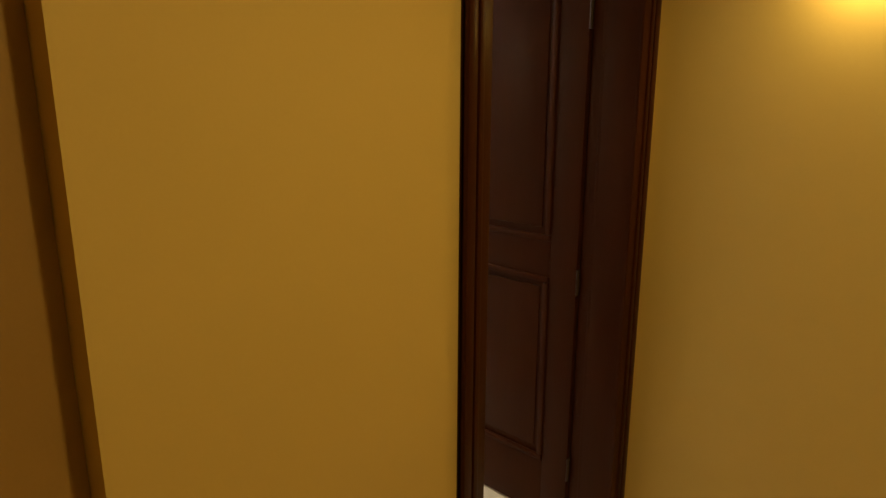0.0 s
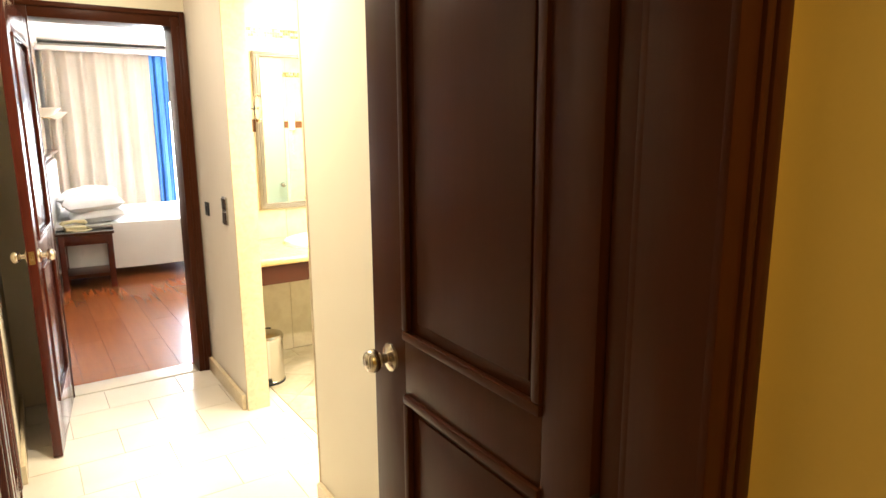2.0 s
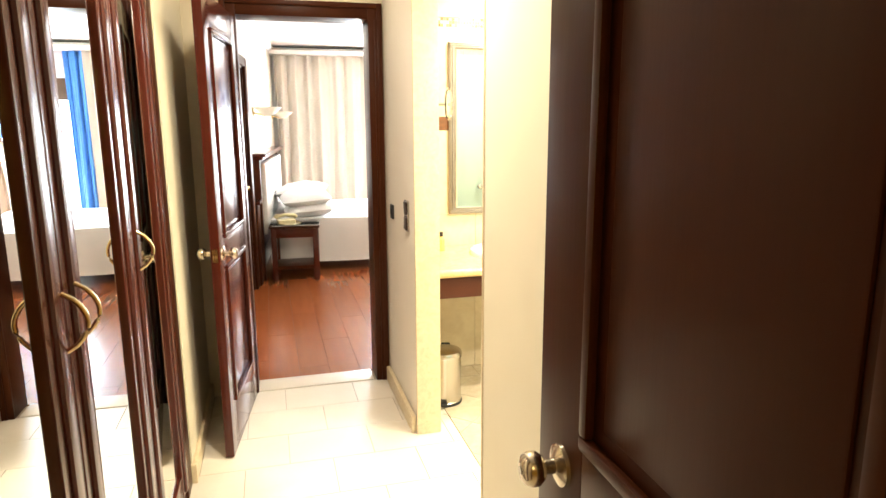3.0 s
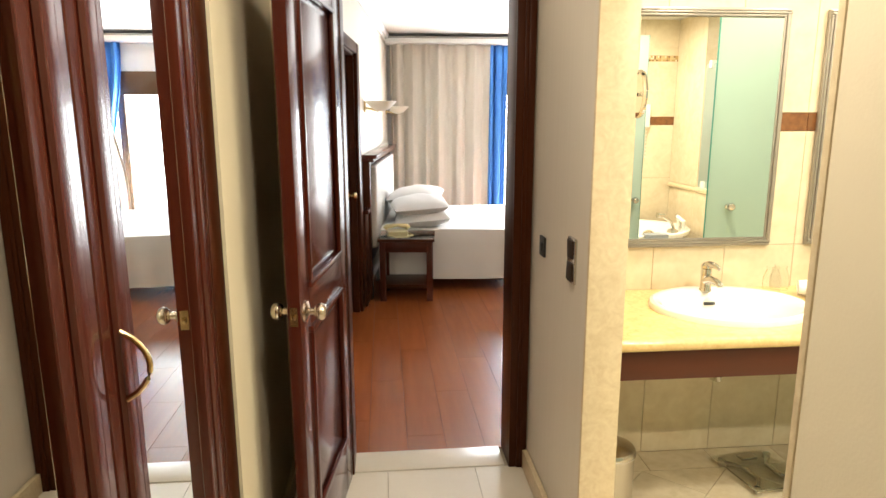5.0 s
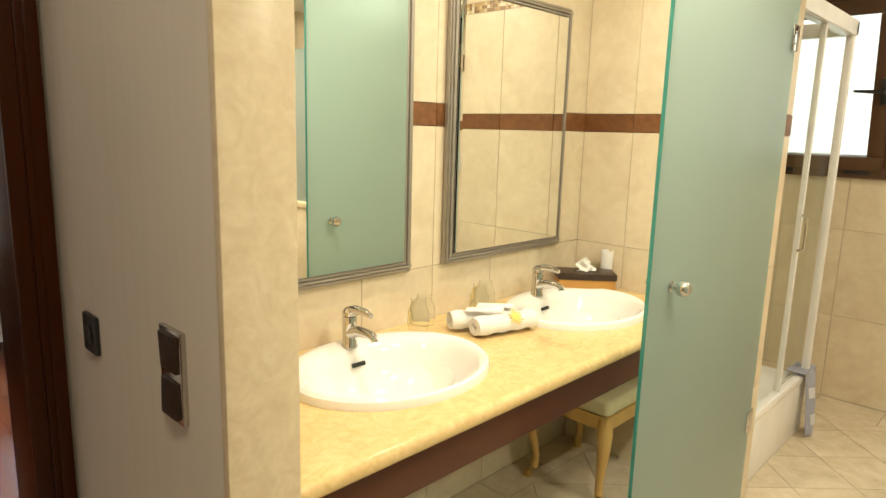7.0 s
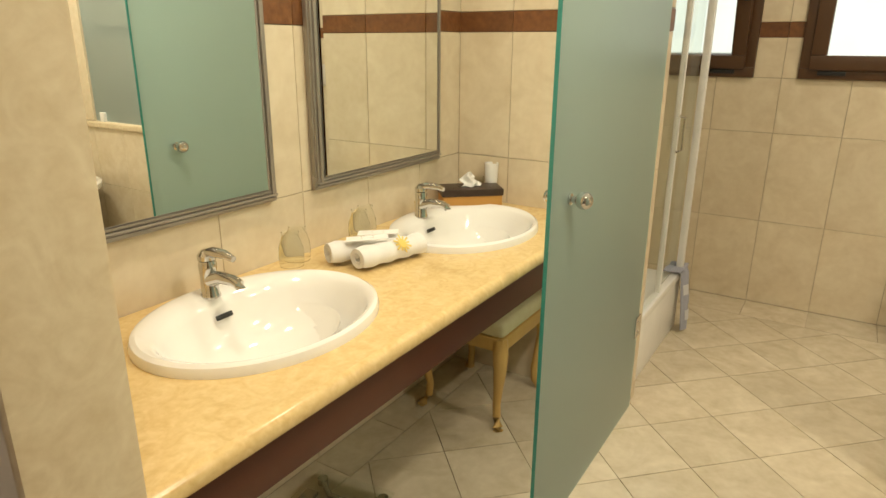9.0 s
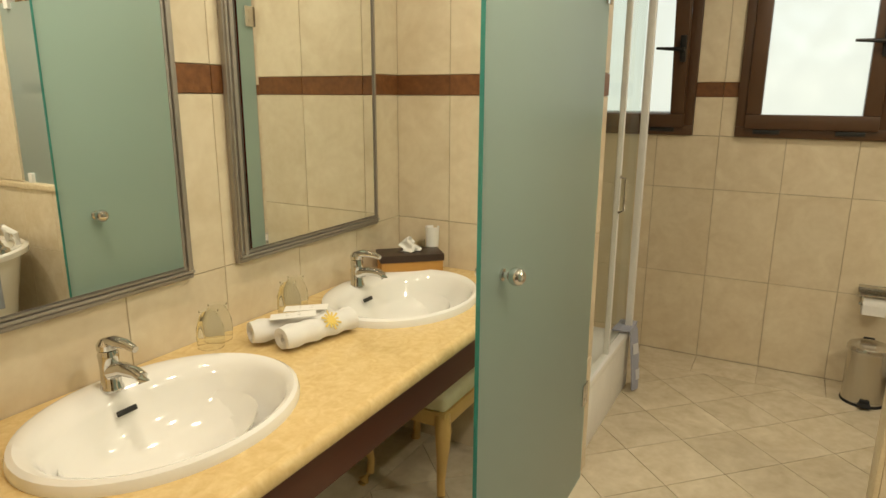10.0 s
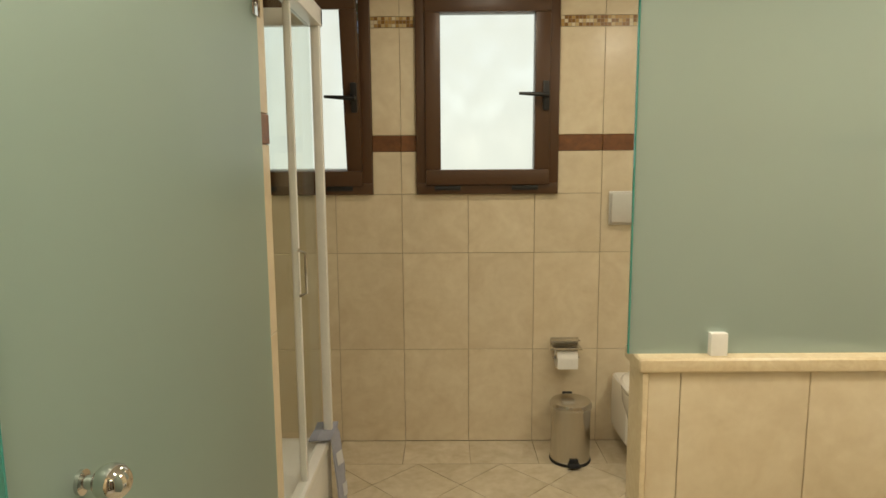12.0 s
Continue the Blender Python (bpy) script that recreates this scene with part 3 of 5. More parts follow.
def worktop_pieces():
    """A slab with two oval cut-outs and a rounded front edge."""
    bm = bmesh.new()

    def loop(pts):
        vs = [bm.verts.new((x, y, CT)) for x, y in pts]
        for a, b in zip(vs, vs[1:] + vs[:1]):
            bm.edges.new((a, b))
    loop([(1.017, 3.616), (3.112, 3.616), (3.112, 4.265), (1.017, 4.265)])
    for cx in (1.665, 2.655):
        loop([(cx + 0.31 * math.cos(k * math.pi / 24), 3.968 + 0.235 * math.sin(k * math.pi / 24)) for k in range(48)])
    bmesh.ops.triangle_fill(bm, edges=bm.edges[:], use_beauty=True, use_dissolve=False)
    bmesh.ops.recalc_face_normals(bm, faces=bm.faces[:])
    if sum(f.normal.z for f in bm.faces) < 0:
        bmesh.ops.reverse_faces(bm, faces=bm.faces[:])
    ext = bmesh.ops.extrude_face_region(bm, geom=bm.faces[:])
    for v in ext["geom"]:
        if isinstance(v, bmesh.types.BMVert):
            v.co.z -= 0.045
    bmesh.ops.recalc_face_normals(bm, faces=bm.faces[:])
    nose = sheet(lambda u, v: Vector((1.017 + 2.095 * u, 3.616 - 0.022 * math.sin(math.pi * v) ** 0.8, CT - 0.0225 + 0.0225 * math.cos(math.pi * v))), 4, 12)
    return bm, nose


TUMBLER = mat("thin_tumbler_glass", (0.96, 0.97, 0.95), 0.03, color2=(0.96, 0.97, 0.95), transmission=1.0, ior=1.06)
worktop = thing("worktop", "yellow marble vanity top with rounded front edge", "worktop", Matrix.Translation((1.017, 3.616, 0)))
for nm, piece in zip(("slab", "rounded_edge"), worktop_pieces()):
    part(nm, moved(piece, Matrix.Translation((-1.017, -3.616, 0))), STONE, worktop)
solid("vanity_fascia", bm_box(1.017, 3.628, CT - 0.160, 3.112, 3.653, CT - 0.046, 0.002), FASCIA, "dark mahogany fascia board under the vanity top", "fascia")


def washbasin(cx, cy):
    t = thing("washbasin", "white oval ceramic washbasin set into the marble top", "washbasin", Matrix.Translation((cx, cy, CT)), group="washbasins on the vanity")
    prof = [(1.0, 0.0), (1.0, 0.010), (0.985, 0.022), (0.95, 0.028), (0.90, 0.024), (0.86, 0.012), (0.83, -0.01), (0.76, -0.06), (0.62, -0.105), (0.40, -0.135), (0.16, -0.147), (0.08, -0.15), (0.075, -0.152)]
    bm = bmesh.new()
    n = 56
    rings = []
    for k, (r, z) in enumerate(prof):
        inner = max(0.0, min(1.0, (0.96 - r) / 0.12))
        ring = []
        for i in range(n):
            a = 2 * math.pi * i / n
            x, y = 0.325 * r * math.cos(a), 0.262 * r * math.sin(a) - 0.014
            if y > 0:
                y *= 1 - 0.22 * inner * r
            ring.append(bm.verts.new((x, y - 0.012 * inner, z)))
        rings.append(ring)
    for a, b in zip(rings, rings[1:]):
        for i in range(n):
            bm.faces.new((a[i], a[(i + 1) % n], b[(i + 1) % n], b[i]))
    bmesh.ops.recalc_face_normals(bm, faces=bm.faces[:])
    part("bowl", bm, CERAMIC, t)
    part("underside", lathe([(0.80, -0.047), (0.70, -0.10), (0.4, -0.16), (0.16, -0.175), (0, -0.175)], 32, sx=0.29, sy=0.21), CERAMIC, t)
    part("drain", lathe([(0.0, -0.147), (0.026, -0.147), (0.030, -0.145), (0.031, -0.150)], 20, (0, -0.012, 0)), CHROME, t, "chrome waste ring")
    part("overflow_slot", moved(bm_box(-0.026, -0.003, -0.007, 0.026, 0.003, 0.007, 0.003), Matrix.Translation((0, 0.138, -0.028)) @ Matrix.Rotation(radians(-25), 4, "X")), BLACKPLASTIC, t, "dark overflow slot in a chrome rim")
    part("waste_pipe", tube([(0, 0, -0.17), (0, 0, -0.29), (0.0, 0.02, -0.325), (0.0, 0.055, -0.335), (0.0, 0.09, -0.32), (0, 0.11, -0.28), (0, 0.14, -0.265), (0, 0.285, -0.262)], 0.018), CHROME, t, "chrome trap")
    tap = thing("mixer_tap", "chrome single-lever mixer tap on the washbasin", "tap", Matrix.Translation((cx, cy + 0.185, CT + 0.018)), group="taps on the vanity")
    part("body", join(lathe([(0, 0), (0.027, 0), (0.027, 0.006), (0.023, 0.012), (0.022, 0.06), (0.024, 0.09), (0.021, 0.10), (0, 0.104)], 24)), CHROME, tap)
    part("spout", tube([(0, 0.0, 0.045), (0, -0.05, 0.062), (0, -0.10, 0.062), (0, -0.118, 0.056), (0, -0.122, 0.045)], 0.014, 14, [0.022, 0.017, 0.0145, 0.0145, 0.0135]), CHROME, tap)
    part("lever", join(moved(lathe([(0, 0), (0.024, 0.0), (0.024, 0.012), (0.014, 0.024), (0, 0.027)], 22), Matrix.Translation((0, 0, 0.103))), tube([(0, 0.006, 0.116), (0, -0.03, 0.127), (0, -0.075, 0.128), (0, -0.105, 0.121)], 0.012, 12, [0.014, 0.014, 0.012, 0.008])), CHROME, tap)
    part("pop_up_rod", tube([(0.0, 0.026, 0.0), (0, 0.026, 0.05), (0, 0.026, 0.058)], 0.003, 8, [0.003, 0.003, 0.006]), BRASS, tap)


washbasin(1.665, 3.975)
washbasin(2.655, 3.975)


def wall_mirror(x0, x1, z0, z1):
    t = thing("wall_mirror", "rectangular wall mirror in a ribbed pewter-grey frame", "mirror", group="mirrors above the washbasins")
    y = 4.264
    w = 0.042
    part("glass", bm_box(x0 + w - 0.003, y - 0.032, z0 + w - 0.003, x1 - w + 0.003, y - 0.004, z1 - w + 0.003, 0.004, 1), MIRROR, t, "silvered mirror glass with a bevelled edge")
    for a, b, c, d, nm in ((x0, z0, x1, z0 + w, "frame_rail"), (x0, z1 - w, x1, z1, "frame_rail"), (x0, z0 + w, x0 + w, z1 - w, "frame_stile"), (x1 - w, z0 + w, x1, z1 - w, "frame_stile")):
        horiz = nm == "frame_rail"
        ribs = [bm_box(a, y - 0.018, b, c, y, d, 0.003)]
        for k, (o, hgt) in enumerate(((0.006, 0.026), (0.017, 0.031), (0.028, 0.026))):
            if horiz:
                ribs.append(bm_box(a + 0.004, y - hgt, b + o, c - 0.004, y - 0.012, b + o + 0.009, 0.0035))
            else:
                ribs.append(bm_box(a + o, y - hgt + 0.0004, b - 0.02, a + o + 0.009, y - 0.012, d + 0.02, 0.0035))
        part(nm, join(*ribs), PEWTER, t)


wall_mirror(1.29, 2.0, 1.012, 2.035)
wall_mirror(2.172, 2.922, 1.012, 2.035)

mag = thing("magnifying_mirror", "round swivel magnifying mirror on a chrome wall arm", "mirror", Matrix.Translation((1.15, 3.76, 1.66)) @ Matrix.Rotation(radians(84), 4, "Z"))
part("rim", moved(lathe([(0.073, -0.008), (0.080, -0.008), (0.083, 0), (0.080, 0.008), (0.073, 0.008)], 40), Matrix.Rotation(radians(90), 4, "X")), CHROME, mag)
part("glass", moved(lathe([(0, 0.004), (0.075, 0.004), (0.075, -0.004), (0, -0.004)], 40), Matrix.Rotation(radians(90), 4, "X")), MIRROR, mag)
part("arm", moved(join(tube([(0, 0.012, -0.0), (0, 0.03, 0), (0.0, 0.05, 0)], 0.007), tube([(0, 0.05, 0), (0.07, 0.13, 0.0)], 0.006)), Matrix.Identity(4)), CHROME, mag)
solid("mirror_bracket", join(bm_box(1.016, 3.79, 1.60, 1.03, 3.84, 1.72, 0.004), tube([(1.03, 3.815, 1.66), (1.14, 3.80, 1.66)], 0.007)), CHROME, "chrome bracket for the swivel mirror on the wall", "bracket")


def tumbler(x, y, m=None):
    t = thing("tumbler", "clear glass tumbler upside down on the vanity top", "glass", Matrix.Translation((x, y, CT)), group="tumblers on the vanity")
    b = part("bowl", lathe([(0.034, 0.0), (0.0365, 0.0), (0.039, 0.03), (0.037, 0.06), (0.029, 0.085), (0.025, 0.098), (0.027, 0.108), (0.0, 0.110), (0.0, 0.098), (0.022, 0.096), (0.027, 0.082), (0.0345, 0.06), (0.0365, 0.03), (0.034, 0.0)], 28), TUMBLER, t)
    b.visible_shadow = False


for x, y in ((2.00, 4.20), (2.055, 4.225), (2.335, 4.205), (2.395, 4.225)):
    tumbler(x, y)
solid("paper_cup", lathe([(0, 0.0), (0.022, 0.0), (0.030, 0.175), (0.028, 0.175), (0.021, 0.003)], 24, (3.088, 4.085, CT)), PAPER, "white wrapped tumbler in paper beside the tissue box", "cup")
solid("paper_cup", lathe([(0, 0.0), (0.020, 0.0), (0.026, 0.110), (0.024, 0.110), (0.019, 0.003)], 24, (3.085, 4.15, CT)), TUMBLER, "clear plastic wrapped tumbler behind the tissue box", "cup")

tb = thing("tissue_box", "dark brown and tan leather tissue box with a white tissue", "tissue box", pose(2.955, 4.115, CT, 0, 0, -48))
part("base", bm_box(-0.125, -0.065, 0, 0.125, 0.065, 0.064, 0.004), TAN, tb, "tan leather base")
part("lid", bm_box(-0.13, -0.07, 0.062, 0.13, 0.07, 0.092, 0.006), LEATHER, tb, "dark brown leather lid")
part("slot", lathe([(0, 0), (0.05, 0), (0.05, 0.0015), (0, 0.0015)], 24, (0, 0, 0.092), 1.0, 0.4), BLACKPLASTIC, tb)
part("tissue", sheet(lambda u, v: Vector((-0.04 + 0.08 * u + 0.012 * math.sin(6 * v) - 0.02 * v * (u - 0.5), -0.012 + 0.03 * v + 0.012 * math.sin(9 * u), 0.093 + 0.06 * v * (0.55 + 0.45 * math.cos(3.0 * (u - 0.55)) ** 2))), 14, 8, 0.001), PAPER, tb, "crumpled white tissue")


def rolled_towel(x, y, rz, length, label):
    t = thing("rolled_towel", label, "towel", pose(x, y, CT, 0, 0, rz), group="rolled towels on the vanity")

    def roll(u, v):
        a = u * 4.6 * 2 * math.pi
        r = 0.008 + 0.030 * u
        wob = 0.0025 * math.sin(23 * v + 5 * u)
        return Vector(((v - 0.5) * length * (1 - 0.03 * (1 - u)), (r + wob) * math.cos(a) * 1.08, 0.037 + (r + wob) * math.sin(a) * 0.96))
    part("roll", sheet(roll, 130, 16, 0.004), TERRY, t)
    return t


rolled_towel(2.165, 4.055, -26, 0.23, "rolled white terry face towel on the vanity top")
tw = rolled_towel(2.19, 3.965, -14, 0.25, "rolled white terry towel with a yellow sunburst print")
for k in range(12):
    a = k * math.pi / 6
    part("print_ray", moved(bm_box(0.010, -0.003, 0, 0.026 + 0.006 * (k % 2), 0.003, 0.0012), Matrix.Translation((0.03, -0.030, 0.062)) @ Matrix.Rotation(radians(48), 4, "X") @ Matrix.Rotation(a, 4, "Z")), YELLOWPRINT, tw, "yellow printed ray")
part("print_disc", moved(lathe([(0, 0), (0.011, 0), (0.011, 0.0013), (0, 0.0013)], 16), Matrix.Translation((0.03, -0.030, 0.062)) @ Matrix.Rotation(radians(48), 4, "X")), YELLOWPRINT, tw)
for k, (x, y, rz) in enumerate(((2.145, 4.015, -50), (2.225, 4.035, -58))):
    sp = thing("sachet", "small white toiletry sachet lying on the rolled towels", "sachet", pose(x, y, CT + 0.081 - 0.004 * k, 4, -3, rz), group="sachets on the towels")
    part("packet", sheet(lambda u, v: Vector(((u - 0.5) * 0.13, (v - 0.5) * 0.042, 0.004 * math.sin(math.pi * u) * math.sin(math.pi * v))), 8, 6, 0.002), PAPER, sp)
    part("print_bar", bm_box(-0.02, -0.008, 0.0045, 0.02, 0.008, 0.0052), STEEL, sp, "grey printed bar")

sd = thing("soap_bottle", "small yellow bottle with a black cap on a dark tray", "bottle", Matrix.Translation((1.20, 4.12, CT)))
part("bottle", lathe([(0, 0), (0.022, 0), (0.022, 0.07), (0.010, 0.082), (0.010, 0.09), (0, 0.09)], 20), YELLOWPRINT, sd)
part("cap", lathe([(0, 0.088), (0.013, 0.088), (0.013, 0.115), (0, 0.115)], 18), BLACKPLASTIC, sd)

# stool under the vanity
st = thing("stool", "honey painted stool with cabriole legs and damask seat", "stool", pose(2.86, 3.975, 0, 0, 0, 0))
part("seat_pad", bm_box(-0.215, -0.195, 0.40, 0.215, 0.195, 0.465, 0.028, 4), SEATCLOTH, st, "padded cream damask seat")
part("apron", join(bm_box(-0.215, -0.195, 0.345, 0.215, 0.195, 0.402, 0.006)), GILT, st)
for sx in (-1, 1):
    for sy in (-1, 1):
        pts = [(sx * (0.19 + o), sy * (0.17 + o * 0.9), z) for o, z in ((0.0, 0.39), (0.012, 0.33), (0.012, 0.26), (0.0, 0.18), (-0.012, 0.10), (-0.008, 0.045), (0.012, 0.012), (0.014, 0.0))]
        part("leg", tube(pts, 0.02, 12, [0.030, 0.031, 0.026, 0.020, 0.016, 0.017, 0.022, 0.022]), GILT, st)

# bathroom scale on the floor
sc = thing("bathroom_scale", "clear glass bathroom scale with chrome rails", "scale", pose(1.93, 4.02, 0, 0, 0, 8))
gl = part("platform", bm_box(-0.15, -0.15, 0.025, 0.15, 0.15, 0.033, 0.002), THIN, sc)
for s in (-1, 1):
    part("rail", tube([(s * 0.12, -0.12, 0.012), (s * 0.06, -0.05, 0.016), (s * 0.06, 0.05, 0.016), (s * 0.12, 0.12, 0.012)], 0.011), CHROME, sc)
    for q in (-1, 1):
        part("foot", lathe([(0, 0), (0.018, 0), (0.018, 0.024), (0, 0.025)], 18, (s * 0.12, q * 0.12, 0)), CHROME, sc)
part("display", bm_box(-0.04, 0.08, 0.026, 0.04, 0.125, 0.040, 0.003), STEEL, sc)


def pedal_bin(x, y, rz, group="pedal bins"):
    t = thing("pedal_bin", "polished steel pedal bin with a black base", "bin", pose(x, y, 0, 0, 0, rz), group=group)
    part("body", lathe([(0, 0.012), (0.098, 0.012), (0.098, 0.018), (0.096, 0.02), (0.096, 0.280), (0, 0.281)], 40), STEEL, t)
    part("base", lathe([(0, 0), (0.100, 0), (0.102, 0.006), (0.100, 0.014), (0, 0.014)], 40), RUBBER, t, "black plastic base ring")
    part("lid", lathe([(0.100, 0.283), (0.101, 0.293), (0.095, 0.305), (0.06, 0.317), (0, 0.321)], 40), STEEL, t)
    part("rim", lathe([(0.098, 0.275), (0.102, 0.277), (0.102, 0.284), (0.098, 0.286)], 40), CHROME, t)
    part("pedal", join(bm_box(-0.028, -0.130, 0.012, 0.028, -0.085, 0.026, 0.005), bm_box(-0.022, -0.105, 0.02, 0.022, -0.094, 0.045, 0.004)), RUBBER, t, "black pedal")
    part("hinge_block", bm_box(-0.025, 0.094, 0.27, 0.025, 0.108, 0.312, 0.004), BLACKPLASTIC, t)


pedal_bin(4.50, 2.335, -90)
pedal_bin(1.13, 3.80, -20)

# paper holder
ph = thing("paper_holder", "steel toilet paper holder with a white roll", "paper holder", Matrix.Translation((4.71, 2.335, 0.53)))
part("flap", join(bm_box(-0.115, -0.072, 0.0, -0.0, 0.072, 0.006, 0.002), moved(bm_box(-0.004, -0.072, -0.035, 0.002, 0.072, 0.035, 0.002), Matrix.Translation((-0.004, 0, 0))), moved(bm_box(-0.05, -0.072, 0, 0.0, 0.072, 0.004, 0.001), Matrix.Translation((-0.008, 0, 0.03)))), STEEL, ph)
part("rod", tube([(-0.06, -0.066, -0.055), (-0.06, 0.066, -0.055)], 0.006), CHROME, ph)
part("roll", moved(lathe([(0.02, -0.052), (0.053, -0.052), (0.055, 0), (0.053, 0.052), (0.02, 0.052), (0.02, -0.052)], 32), Matrix.Translation((-0.06, 0, -0.055)) @ Matrix.Rotation(radians(90), 4, "X")), PAPER, ph, "white paper roll")
part("hanging_sheet", bm_box(-0.1145, -0.051, -0.10, -0.1135, 0.051, -0.05), PAPER, ph)

SATIN = mat("satin_chrome_plastic", (0.74, 0.72, 0.68), 0.3, 0.4)
# cistern plate and wall-hung toilet
solid("flush_plate", join(bm_box(4.70, 1.93, 1.15, 4.708, 2.125, 1.32, 0.003), bm_box(4.685, 1.94, 1.16, 4.702, 2.118, 1.315, 0.012, 3)), SATIN, "satin flush plate on the tiled wall", "flush plate")
wc = thing("toilet", "white ceramic wall-hung toilet with closed lid", "toilet", Matrix.Translation((4.70, 1.92, 0)))
part("bowl", lathe([(0, 0.08), (0.10, 0.085), (0.15, 0.18), (0.19, 0.32), (0.195, 0.385), (0.0, 0.39)], 36, (-0.30, 0, 0), 1.35, 0.95), CERAMIC, wc)
part("back", bm_box(-0.30, -0.17, 0.10, 0.0, 0.17, 0.385, 0.03, 3), CERAMIC, wc)
part("lid", lathe([(0.0, 0.392), (0.20, 0.392), (0.203, 0.405), (0.19, 0.415), (0, 0.42)], 36, (-0.30, 0, 0), 1.32, 0.94), CERAMIC, wc)

# shower cabin
sh = thing("shower_cabin", "white framed shower cabin with clear sliding panes", "shower", Matrix.Translation((0, -0.055, 0)))
part("tray", join(bm_box(3.225, 3.50, 0.0, 4.10, 4.268, 0.30, 0.012), ), WHITEPLASTIC, sh, "white acrylic tray")
part("tray_lip", bm_box(3.225, 3.49, 0.295, 4.11, 3.54, 0.335, 0.01), WHITEPLASTIC, sh)
for x, y, w in ((4.075, 3.505, 0.035), (3.66, 3.515, 0.024), (3.245, 3.505, 0.03), (3.70, 3.53, 0.02), (4.075, 4.24, 0.03)):
    part("post", bm_box(x - w / 2, y - w / 2, 0.33, x + w / 2, y + w / 2, 2.03, 0.005), WHITEPLASTIC, sh)
part("top_rail", join(bm_box(3.225, 3.48, 2.00, 4.10, 3.545, 2.07, 0.008), bm_box(4.055, 3.48, 2.001, 4.10, 4.265, 2.069, 0.008)), WHITEPLASTIC, sh)
for a in (bm_box(3.26, 3.503, 0.335, 3.65, 3.508, 2.0), bm_box(3.70, 3.527, 0.335, 4.06, 3.532, 2.0), bm_box(4.074, 3.53, 0.335, 4.079, 4.23, 2.0)):
    gp = part("glass_pane", a, THIN, sh)
    gp.visible_shadow = False
part("handle", tube([(3.63, 3.50, 1.02), (3.63, 3.475, 1.03), (3.63, 3.475, 1.17), (3.63, 3.50, 1.18)], 0.006), CHROME, sh)
mt = thing("bath_mat", "blue-grey patterned towel mat hanging over the shower tray", "mat", Matrix.Translation((-0.05, -0.03, 0.135)))


def hang(u, v):
    fold = 0.010 * math.sin(7 * u + 2 * v)
    if v < 0.35:
        return Vector((4.0 + 0.18 * u + 0.02 * v, 3.54 - 0.09 * (v / 0.35), 0.212 + fold * 0.3))
    w = (v - 0.35) / 0.65
    return Vector((4.04 + 0.15 * u - 0.03 * w * u, 3.45 - 0.035 * math.sin(1.2 * w) + fold, 0.205 - 0.32 * w))


part("cloth", sheet(hang, 20, 24, 0.006), BLUEGREY, mt)
for k, (u0, v0) in enumerate(((0.15, 0.5), (0.6, 0.62), (0.2, 0.78), (0.65, 0.9))):
    part("check", sheet(lambda u, v: hang(u0 + 0.3 * u, v0 + 0.11 * v) + Vector((0, -0.009, 0)), 4, 4, 0.002), PALECLOTH, mt, "pale woven check")

# bathtub
tub = thing("bathtub", "white acrylic bathtub with chrome taps and a grip", "bathtub", Matrix.Translation((2.36, 1.32, 0)))
part("shell", lathe([(0.80, 0.0), (0.86, 0.30), (0.93, 0.56), (1.0, 0.575), (1.0, 0.605), (0.97, 0.615), (0.88, 0.605), (0.84, 0.56), (0.74, 0.30), (0.55, 0.20), (0, 0.19)], 56, (0, 0, 0), 0.68, 0.50), CERAMIC, tub)
part("grip", tube([(0.56, 0.20, 0.61), (0.555, 0.20, 0.68), (0.53, 0.13, 0.715), (0.56, 0.05, 0.71), (0.59, 0.02, 0.68), (0.60, 0.02, 0.61)], 0.018), CERAMIC, tub)
for tx, ty in ((0.40, 0.32), (0.15, 0.40)):
    part("mixer_knob", lathe([(0, 0.61), (0.05, 0.61), (0.045, 0.63), (0.02, 0.645), (0, 0.648)], 24, (tx, ty, 0)), CHROME, tub)
part("hand_shower", tube([(0.42, 0.31, 0.63), (0.38, 0.32, 0.70), (0.30, 0.34, 0.76), (0.24, 0.35, 0.765)], 0.016, 12, [0.012, 0.014, 0.018, 0.024]), CHROME, tub, "chrome hand shower")
solid("hung_towel", sheet(lambda u, v: Vector((2.42 + 0.20 * u, 1.845 + (0.0 if v < 0.2 else 0.022) + 0.012 * math.sin(8 * u) * v - (0.05 if v < 0.1 else 0.0), 0.632 - (0 if v < 0.2 else 0.36 * (v - 0.2)))), 16, 20, 0.006), GREYTOWEL, "grey towel hanging over the bathtub rim", "towel")
hd = thing("wall_phone", "white wall-mounted phone with a coiled cord", "phone", Matrix.Translation((2.80, 0.795, 1.50)))
part("body", bm_box(-0.035, 0.0, 0, 0.035, 0.05, 0.22, 0.012, 3), WHITEPLASTIC, hd)
part("cord", tube([(0.012 * math.cos(k * 0.9), 0.03 + 0.012 * math.sin(k * 0.9), -0.005 * k if k < 60 else -0.3) for k in range(60)], 0.003, 6), WHITEPLASTIC, hd)


# ---- hall things ----
WB = [1.19, 1.85, 2.505, 3.135]
ward = thing("wardrobe", "dark mahogany wardrobe with tall mirrored doors", "wardrobe")
part("carcass", join(bm_box(-0.80, 1.101, 0.0, -0.21, 3.255, 0.08), bm_box(-0.80, 1.101, 2.36, -0.21, 3.255, 2.499), bm_box(-0.80, 1.101, 0.08, -0.78, 3.255, 2.36), bm_box(-0.78, 3.235, 0.08, -0.21, 3.255, 2.36)), MAHOG, ward)
part("end_post", bm_box(-0.215, 3.137, 0.0, -0.172, 3.256, 2.499, 0.006), MAHOG, ward)
part("end_post", bm_box(-0.215, 1.101, 0.0, -0.172, 1.189, 2.499, 0.006), MAHOG, ward)
